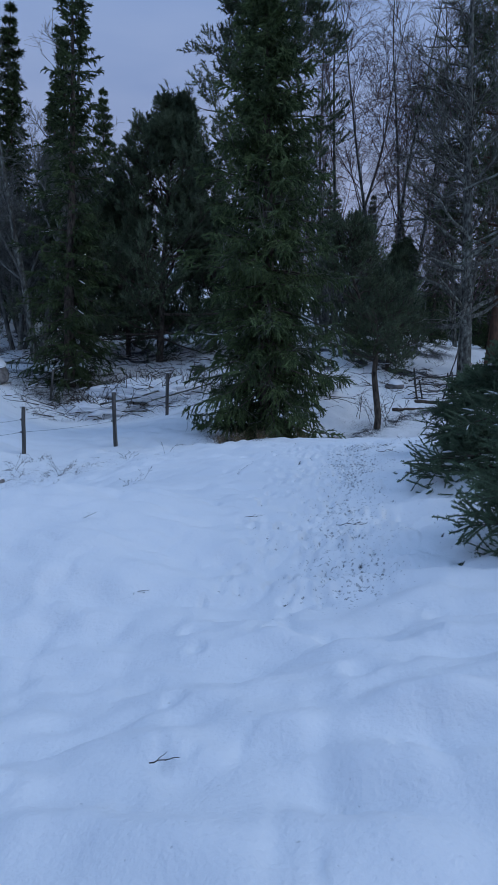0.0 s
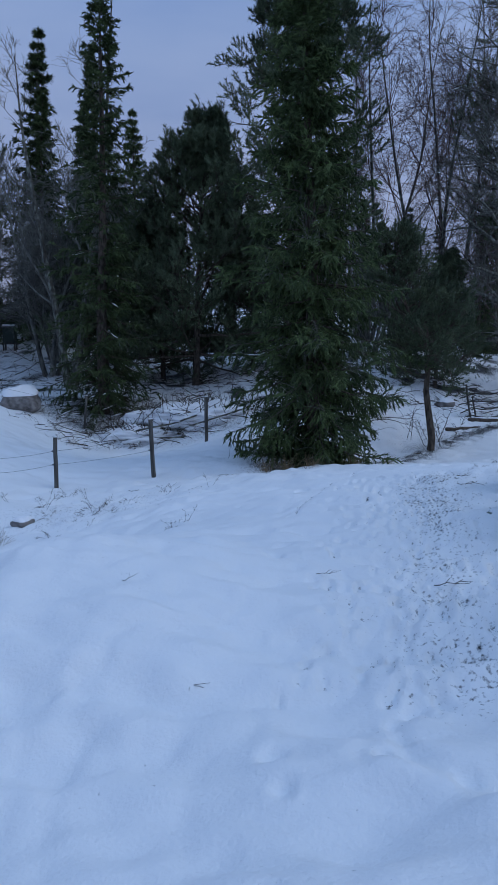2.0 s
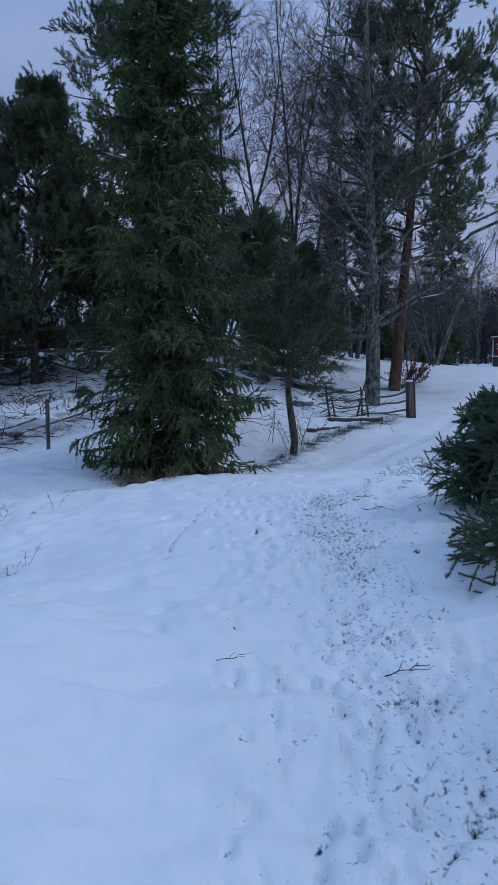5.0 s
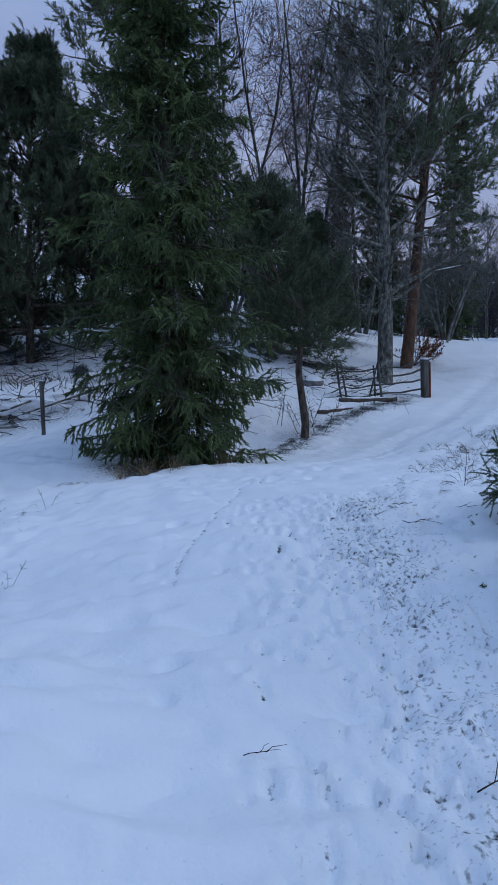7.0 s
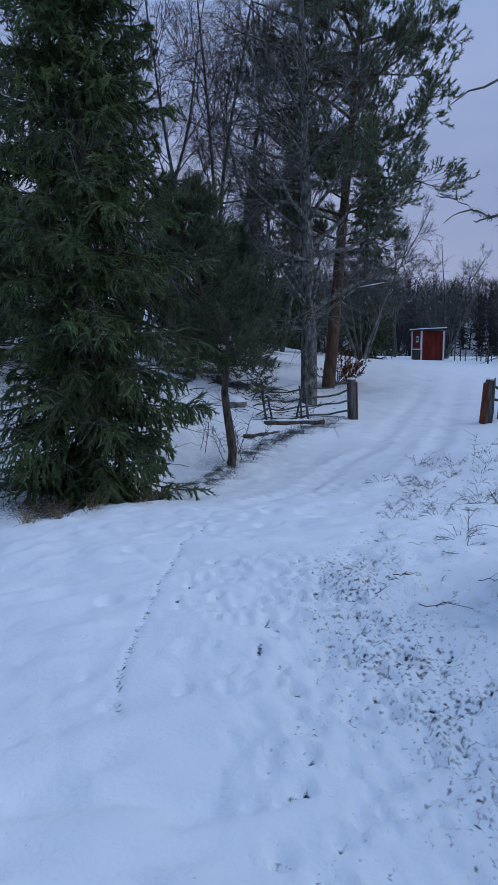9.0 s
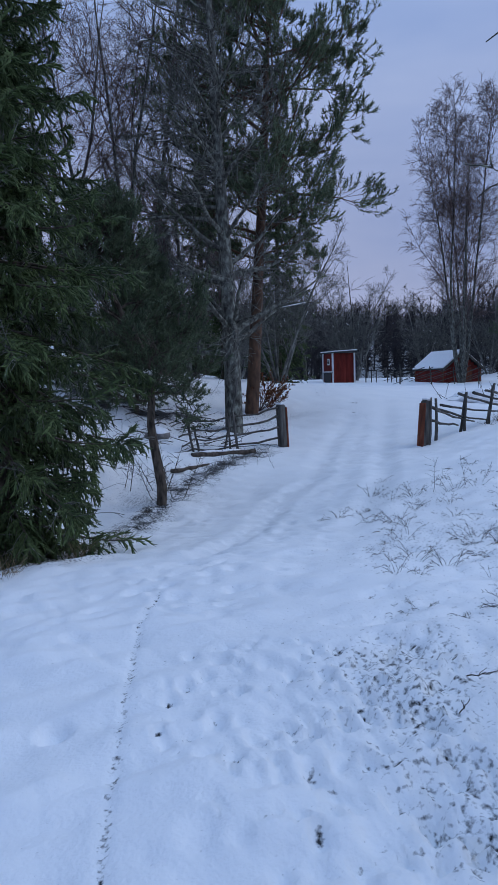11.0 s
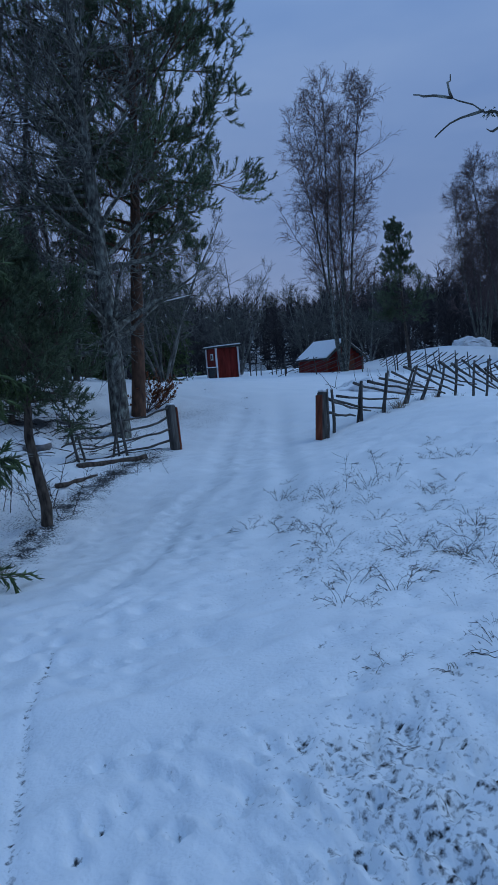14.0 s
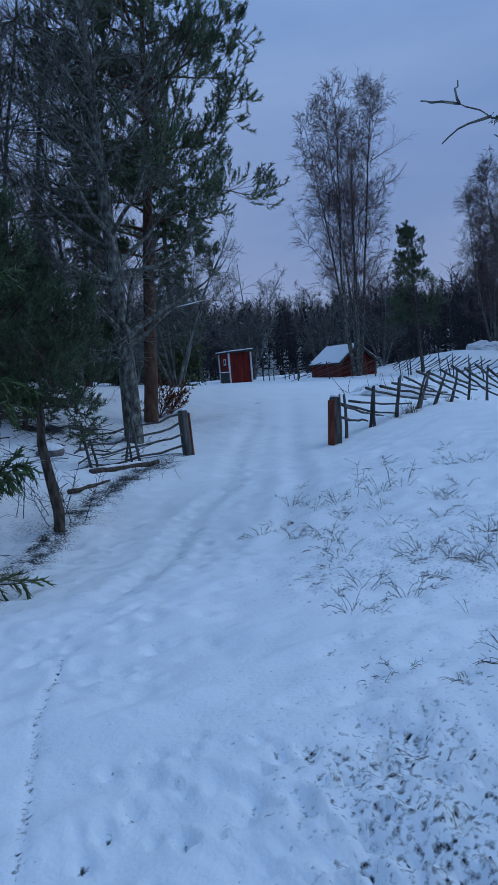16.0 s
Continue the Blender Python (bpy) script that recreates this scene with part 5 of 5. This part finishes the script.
# a bough of the crooked pine that carries a clump of snow
o = np.array(crooked.matrix_basis.translation)
q = np.random.RandomState(68)
pole_part("bough", bent((4.1, 18.9, 1.75), (3.3, 17.9, 2.0), 7, q, 0.02) - o, 0.022, 0.008, BARK, crooked, 6, q, 0.1)
bm = bmesh.new()
bmesh.ops.create_icosphere(bm, subdivisions=3, radius=1)
for v in bm.verts:
    n = 1 + 0.3 * noise.noise(v.co * 1.8)
    v.co = Vector((v.co.x * 0.2 * n, v.co.y * 0.12 * n, v.co.z * 0.06 * n)) + Vector((3.62, 18.28, 2.0)) - Vector(o)
part("snow_clump", bm, SNOW, crooked, "clump of snow on a bough")
S, D, t, own = offshoots(q, bent((4.1, 18.9, 1.75), (3.3, 17.9, 2.0), 7, q, 0.02)[None] - o, 60, 0.25, 1.0, 1.0)
T = limbs(q, S, D, q.uniform(0.12, 0.3, len(S)), 4, 0.1, np.array([0, 0, -0.3]))
P = np.repeat(T[:, 1:].reshape(-1, 3), 5, 0)
V, F = spikes(P, unit(q.normal(size=P.shape) + np.array([0, 0, -0.5])), q.uniform(0.06, 0.1, len(P)), np.full(len(P), 0.011))
tagged(child("needles", mesh_of("needles", V, [F], [SPRUCE], False), crooked), kind="stuff")

# ---- dry grass, weeds and twigs ----


def tuft_mesh(seed, n, h, lean, spread, r, curl=0.12, mat=None, heads=False):
    rng = np.random.RandomState(seed)
    az = rng.uniform(0, 6.283, n)
    S = np.stack([np.cos(az), np.sin(az), np.zeros(n)], -1) * rng.uniform(0, spread, (n, 1))
    D = np.stack([np.cos(az) * lean, np.sin(az) * lean, np.ones(n)], -1) * 1.0 + rng.normal(size=(n, 3)) * 0.25
    D[:, 2] = np.abs(D[:, 2])
    L = h * rng.uniform(0.4, 1.15, n)
    P = limbs(rng, S - np.array([0, 0, 0.04]), D, L, 6, 0.07, np.array([0, 0, -curl]))
    V, F = tubes(P, taper(n, 7, r, r * 0.45), 3)
    if heads:
        S2, D2, t2, own = offshoots(rng, P, 5, 0.45, 1.0, 0.8)
        C = limbs(rng, S2, D2, L[own] * 0.2 * rng.uniform(0.5, 1.2, len(own)), 2, 0.1, np.array([0, 0, 0.05]))
        V, F = joined([(V, F), tubes(C, taper(len(C), 3, r * 0.7, r * 0.6), 3)])
    return mesh_of("tuft", V, [F], [mat or STRAW], False)


TUFTS = [tuft_mesh(71, 14, 0.3, 1.5, 0.12, 0.0034, 0.34), tuft_mesh(72, 10, 0.3, 0.7, 0.12, 0.003, 0.2, WEED, True), tuft_mesh(73, 7, 0.6, 1.6, 0.1, 0.003, 0.36, WEED), tuft_mesh(74, 34, 0.14, 1.0, 0.17, 0.0034, 0.3, WEED), tuft_mesh(75, 2, 0.4, 0.5, 0.03, 0.003, 0.06, WEED, True), tuft_mesh(76, 60, 0.5, 0.35, 0.2, 0.004, 0.12, STRAW)]
NAMES = ["dry_grass_clump", "dead_weed_clump", "arching_grass", "dry_grass_clump", "dead_weed_stalk", "dry_grass_clump"]
LABELS = ["bent tuft of dry straw-coloured grass in snow", "dark dead weeds with seed heads standing in snow", "long dark grass blades arching over the snow", "low dark brown grass tuft poking through snow", "thin dark dead weed stalk in the snow", "tall pale dead grass clump in snow"]
rng = np.random.RandomState(77)


def tuft(kind, x, y, scale=1.0):
    ob = new(NAMES[kind], TUFTS[kind])
    ob.matrix_basis = pose(x, y, z_at(x, y) - 0.01, rng.uniform(-6, 6), rng.uniform(-6, 6), rng.uniform(0, 360))
    scale *= 0.9
    ob.scale = (scale, scale, scale * rng.uniform(0.85, 1.15))
    return tagged(ob, LABELS[kind], "grass" if kind in (0, 2, 3, 5) else "weed", "plants in the snow")


GATE_WEEDS = [(1, 7.0, 15.3, 1.1), (1, 7.5, 15.0, 1.2), (1, 7.9, 14.9, 0.9), (2, 7.2, 14.7, 0.9), (4, 6.8, 15.0, 1.0), (4, 7.6, 15.1, 1.1), (1, 5.5, 13.2, 0.9), (2, 5.45, 13.1, 0.8), (0, 4.15, 11.4, 0.9), (3, 4.2, 11.5, 0.8), (2, 3.4, 10.5, 0.9), (1, 3.05, 9.3, 0.5), (2, 3.2, 9.2, 0.8), (3, 3.0, 9.35, 0.8), (3, 3.15, 8.95, 0.7), (2, 5.1, 11.0, 1.0), (0, 5.3, 11.1, 0.8)]
FIELD_WEEDS = [(0, 5.7, 11.4, 0.9), (2, 6.1, 11.6, 1.0), (0, 6.8, 12.1, 1.0), (2, 7.3, 12.0, 0.9), (3, 6.4, 11.9, 1.0), (0, 5.2, 10.3, 1.0), (2, 5.5, 10.2, 1.0), (3, 5.0, 10.5, 0.9), (0, 5.9, 10.4, 1.1), (4, 5.6, 10.0, 1.1), (1, 5.8, 9.9, 0.8), (4, 3.95, 9.75, 0.5), (1, 3.76, 9.3, 0.3), (2, 6.6, 10.6, 1.0), (4, 6.9, 10.9, 0.9), (2, 6.2, 9.9, 1.0), (0, 7.6, 12.6, 1.0)]
CORNER_WEEDS = [(2, 8.4, 13.2, 1.0), (0, 8.8, 13.6, 0.9), (5, 12.9, 14.7, 1.0), (1, 12.2, 14.6, 1.2), (1, 12.5, 14.9, 1.2), (2, 11.9, 15.2, 1.2), (0, 11.0, 15.9, 1.2), (2, 10.6, 16.2, 1.0), (1, 12.0, 15.4, 0.9), (4, 11.4, 14.2, 1.0), (3, 9.9, 15.4, 1.0), (0, 9.1, 15.3, 0.8), (5, 13.3, 14.4, 0.7), (0, 4.6, 12.2, 0.6), (4, 4.9, 12.6, 0.7), (2, 4.45, 10.2, 0.7), (2, 3.6, 8.75, 0.6)]
for kind, x, y, s in GATE_WEEDS + FIELD_WEEDS + CORNER_WEEDS:
    tuft(kind, x, y, s)
for i in range(80):
    a, d = rng.uniform(0, 6.283), rng.rand() ** 0.7
    tuft(rng.choice([0, 2, 2, 2, 3, 3, 1, 1]), 6.3 + 2.6 * d * math.cos(a), 11.6 + 2.3 * d * math.sin(a), rng.uniform(0.5, 1.1))
for i in range(90):
    a, d = rng.uniform(0, 6.283), rng.rand() ** 0.7
    tuft(rng.choice([0, 2, 3, 3, 4, 1]), 9.5 + 4.5 * d * math.cos(a), 15.3 + 1.6 * d * math.sin(a), rng.uniform(0.5, 1.1))
for i in range(60):
    a, d = rng.uniform(0, 6.283), rng.rand() ** 0.7
    tuft(rng.choice([0, 2, 3, 3, 4, 1]), -2.5 + 2.2 * d * math.cos(a), 11.2 + 2.2 * d * math.sin(a), rng.uniform(0.5, 1.2))
# darker clumps of dead weeds between the track and the field
WEED_SPOTS = [(8.9, 16.6), (8.0, 15.8), (7.7, 16.8), (6.4, 14.6), (5.7, 13.9), (4.4, 11.9), (5.1, 11.7), (5.2, 11.2), (7.7, 13.6), (3.6, 10.5), (6.3, 13.1), (4.8, 10.3), (5.2, 10.0), (5.6, 9.9), (8.5, 12.2), (13.4, 15.1), (3.9, 9.2)]
for cx, cy in WEED_SPOTS:
    for i in range(5):
        tuft(rng.choice([1, 1, 2, 2, 3]), cx + rng.normal() * 0.3, cy + rng.normal() * 0.22, rng.uniform(0.35, 0.85))
# under the right-hand fence
for i in range(26):
    s = rng.uniform(0, 1) ** 0.8
    x, y = 11.2 + 12.6 * s, 20.8 + 3.4 * s
    tuft(rng.choice([0, 3, 5, 1]), x + rng.normal() * 0.1, y - 0.1 + rng.normal() * 0.1, rng.uniform(0.5, 0.9))
# left verge by the wire fence and the big spruce
VERGE_WEEDS = [(2, -0.7, 8.05, 0.55), (1, -0.72, 8.1, 0.6), (4, -0.6, 8.2, 0.8), (0, -0.4, 11.3, 1.0), (3, -0.3, 11.5, 1.2), (0, -0.9, 10.6, 0.8), (2, -1.3, 10.9, 0.9), (1, -1.6, 12.6, 0.8), (3, -1.7, 11.9, 1.3), (0, -2.1, 11.8, 1.1), (2, -2.1, 13.9, 1.0), (0, -2.4, 13.8, 0.9), (4, -3.0, 12.5, 0.9), (1, -3.6, 12.3, 0.9), (5, -3.3, 9.2, 0.7), (0, -3.2, 9.6, 1.1), (2, -2.9, 9.7, 1.2)]
SPRUCE_GRASS = [(0, -2.7, 10.3, 1.2), (2, -2.5, 10.6, 1.1), (3, -2.3, 11.0, 1.1), (0, -3.1, 10.8, 1.2), (5, -3.6, 8.8, 0.6), (2, -3.9, 11.6, 1.2), (4, -4.2, 12.0, 1.1), (0, -0.2, 13.0, 1.1), (5, 0.1, 13.7, 0.7), (5, 0.5, 13.7, 0.8), (5, 0.9, 13.9, 0.7), (0, 1.4, 14.2, 1.1), (5, 1.8, 14.7, 0.7), (0, 2.2, 15.3, 1.2), (5, 2.6, 16.1, 0.6), (3, 2.9, 16.7, 1.2), (0, -0.6, 13.8, 1.2)]
for kind, x, y, s in VERGE_WEEDS + SPRUCE_GRASS:
    tuft(kind, x, y, s)
# weeds below the fence by the gateway, and on the rise behind
for i in range(70):
    x = 3.6 + 4.2 * rng.rand()
    y = 18.9 + (x - 4.0) * 0.98 + abs(rng.normal()) * 0.3
    tuft(rng.choice([1, 3, 0, 4]), x, y, rng.uniform(0.5, 1.0))
for i in range(40):
    tuft(rng.choice([1, 3, 0, 2]), rng.uniform(4.5, 13), rng.uniform(24.5, 31), rng.uniform(0.7, 1.4))
for i in range(30):
    tuft(rng.choice([3, 0, 2]), rng.uniform(-13, -3), rng.uniform(22.5, 33), rng.uniform(0.7, 1.4))


for i in range(90):
    tuft(rng.choice([1, 3, 0, 4, 3]), rng.uniform(-6.5, 1.5), rng.uniform(20.2, 25), rng.uniform(0.8, 1.7))


def fallen_twig(x, y, turn, length, r, seed, forks=2, lift=0.0, label="thin dark twig fallen on the snow"):
    q = np.random.RandomState(seed)
    ob = thing("fallen_twig", x, y, z_at(x, y) + 0.02, label, "twig", "fallen twigs", turn)
    p = bent((-length / 2, 0, 0.0), (length / 2, 0, 0.02 + lift), 7, q, length * 0.03)
    pole_part("stem", p, r, r * 0.5, WEED, ob, 5, q, 0.1)
    for i in range(forks):
        a = p[2 + i % 4]
        b = a + np.array([length * 0.3, (-1) ** i * length * q.uniform(0.15, 0.35), 0.02 + lift * 0.5])
        pole_part("side_twig", bent(a, b, 5, q, length * 0.02), r * 0.7, r * 0.35, WEED, ob, 5, q, 0.1)
    return ob


for i, (x, y, a, l, r, f) in enumerate(((0.13, 3.45, -35, 0.34, 0.006, 3), (0.97, 5.04, 5, 0.22, 0.006, 2), (1.82, 4.62, 20, 0.42, 0.008, 3), (2.6, 8.15, -20, 0.2, 0.009, 2), (2.55, 7.5, -35, 0.4, 0.008, 2), (-0.45, 4.6, 60, 0.2, 0.005, 1), (0.7, 0.9, 10, 0.14, 0.006, 2), (3.1, 8.45, -60, 0.18, 0.006, 1), (3.3, 8.9, -70, 0.24, 0.007, 1), (2.35, 7.95, 30, 0.14, 0.007, 1), (3.0, 7.75, -30, 0.22, 0.006, 1))):
    fallen_twig(x, y, a, l * 0.8, r * 0.42, 80 + i, f)


def shoot(x, y, h, seed, lean, forks=9, bow=0.0, thick=1.0):
    """A bare upright sapling shoot."""
    q = np.random.RandomState(seed)
    h *= 0.66
    ob = thing("bare_sapling", x, y, z_at(x, y) - 0.02, "thin leafless sapling shoot standing in the snow", "sapling", "bare saplings")
    p = bent((0, 0, 0), (lean[0], lean[1], h), 8, q, h * 0.012, -bow)
    pole_part("stem", p, 0.0032 * thick, 0.0015 * thick, WEED, ob, 5, q, 0.08)
    for i in range(forks):
        a = p[2 + i % 5]
        b = a + np.array([q.normal() * 0.16, q.normal() * 0.16, q.uniform(0.06, 0.22)]) * h
        pole_part("side_twig", bent(a, b, 4, q, h * 0.008), 0.002 * thick, 0.0012 * thick, WEED, ob, 4, q, 0.05)


shoot(3.74, 8.5, 0.62, 91, (-0.22, 0.16), 10)
shoot(3.36, 8.65, 0.45, 92, (0.05, 0.1), 7)
shoot(3.7, 8.46, 0.16, 93, (-0.35, 0.2), 0, 0.1)
shoot(4.15, 8.85, 0.3, 94, (0.04, 0.03), 2)
shoot(5.1, 10.1, 0.7, 95, (-0.05, 0.05), 12)
shoot(5.9, 10.6, 0.6, 96, (0.1, 0.05), 10)
shoot(7.3, 15.2, 0.8, 97, (0.05, 0.0), 12)
shoot(7.75, 15.0, 0.75, 98, (-0.1, 0.0), 12)
for i in range(9):
    shoot(rng.uniform(3.5, 4.7), rng.uniform(19.1, 20.0), rng.uniform(0.8, 1.5), 130 + i, (rng.normal() * 0.25, rng.normal() * 0.15), 14, 0.0, 2.2)
for i in range(10):
    shoot(rng.uniform(4.6, 7.5), rng.uniform(20.4, 22.0), rng.uniform(0.3, 0.7), 100 + i, (rng.normal() * 0.1, 0), 8)


def leafy_bush(x, y):
    """A young oak that keeps its withered leaves."""
    q = np.random.RandomState(66)
    ob = thing("oak_bush", x, y, z_at(x, y), "small oak bush holding withered orange-brown leaves", "bush")
    B = limbs(q, np.zeros((14, 3)), unit(np.stack([q.normal(size=14) * 0.6, q.normal(size=14) * 0.6, np.ones(14)], -1)), q.uniform(0.7, 1.3, 14), 5, 0.12, np.zeros(3))
    V, F = tubes(B, taper(14, 6, 0.012, 0.004), 4)
    child("stem", mesh_of("stem", V, [F], [TWIG]), ob)
    S, D, t, own = offshoots(q, B, 60, 0.35, 1.0, 1.0)
    a, b = across(D)
    s = q.uniform(0.03, 0.06, (len(S), 1))
    Q = np.stack([S, S + D * s + a * s * 0.5 + b * s * 0.15, S + D * s * 2, S + D * s - a * s * 0.5 + b * s * 0.15], 1).reshape(-1, 3)
    me = mesh_of("foliage", Q, [np.arange(len(Q)).reshape(-1, 4)], [LEAF], False)
    tagged(child("foliage", me, ob, "withered orange-brown leaves"), kind="stuff")


leafy_bush(9.6, 27.6)
leafy_bush(10.1, 27.9)


def snow_heap(x, y, r, h, seed, label, sticks=60):
    """A low uneven heap of brush under snow."""
    ob = thing("snowy_brush_heap", x, y, z_at(x, y), label, "brush heap")
    bm = bmesh.new()
    bmesh.ops.create_icosphere(bm, subdivisions=5, radius=1)
    for v in bm.verts:
        n = 0.25 * noise.noise(v.co * 2.2 + Vector((seed, 0, 0))) + 0.16 * noise.noise(v.co * 6 + Vector((0, seed, 0)))
        v.co = Vector((v.co.x * r * (1 + n), v.co.y * r * 0.6 * (1 + n), (v.co.z * (1 + 1.5 * n)) * h))
    part("snow", bm, SNOW, ob)
    ob.children[0].data.polygons.foreach_set("use_smooth", [True] * len(ob.children[0].data.polygons))
    q = np.random.RandomState(seed)
    S = np.stack([q.normal(size=sticks) * r * 0.5, q.normal(size=sticks) * r * 0.3, np.full(sticks, h * 0.5)], -1)
    P = limbs(q, S, unit(q.normal(size=(sticks, 3)) + np.array([0, 0, 0.4])), q.uniform(0.3, 0.8, sticks), 4, 0.15, np.zeros(3))
    V, F = tubes(P, taper(sticks, 5, 0.012, 0.005), 4)
    tagged(child("brushwood", mesh_of("brushwood", V, [F], [WEED]), ob, "dark brushwood sticking out"), kind="stuff")


snow_heap(18.5, 27.5, 2.0, 0.5, 4, "heap of brushwood under snow inside the fence")
snow_heap(42.5, 46.0, 1.6, 0.55, 6, "tall heap covered with snow at the field's end")
snow_heap(-2.3, 22.6, 2.0, 0.45, 11, "felled brushwood under snow on the slope", 320)
snow_heap(-4.0, 21.9, 1.3, 0.3, 12, "felled brushwood under snow beside the spruce", 200)
snow_heap(1.6, 21.6, 1.6, 0.3, 13, "felled brushwood under snow behind the spruce", 200)


def brushwood(seed, count, x0, x1, y0, y1, label):
    """Thin felled sticks strewn over a snowy slope."""
    q = np.random.RandomState(seed)
    x, y = q.uniform(x0, x1, count), q.uniform(y0, y1, count)
    a = q.uniform(0, 6.283, count)
    S = np.stack([x, y, lay(x, y) + q.uniform(0.0, 0.12, count)], -1)
    D = np.stack([np.cos(a), np.sin(a), q.uniform(-0.05, 0.35, count)], -1)
    P = limbs(q, S, D, q.uniform(0.3, 1.3, count), 5, 0.12, np.array([0, 0, -0.02]))
    S2, D2, t2, own = offshoots(q, P, 3, 0.2, 0.95, 0.7)
    C = limbs(q, S2, D2, q.uniform(0.15, 0.4, len(S2)), 3, 0.12, np.zeros(3))
    V, F = joined([tubes(P, taper(count, 6, q.uniform(0.006, 0.018, count), 0.004), 4), tubes(C, taper(len(C), 4, 0.005, 0.003), 3)])
    top = P[q.rand(count) < 0.35][:, 1:4] + np.array([0, 0, 0.016])
    sv, sf = tubes(top, np.array([[0.008, 0.022, 0.008]]) * q.uniform(0.6, 1.4, (len(top), 1)), 5)
    me = mesh_of("brushwood", np.concatenate([V, sv]), [F, sf + len(V)], [WEED, SNOW])
    return tagged(new("brushwood", me), label, "brushwood", kind="stuff")


brushwood(141, 430, -7.5, 3.2, 20.6, 27.5, "felled thin brushwood strewn over the snowy slope")
brushwood(142, 80, 4.2, 7.0, 22.6, 26.5, "thin dead sticks on the snow behind the fence")
brushwood(143, 160, -14.0, -7.0, 23.5, 33.0, "thin dead sticks on the snow before the beehives")
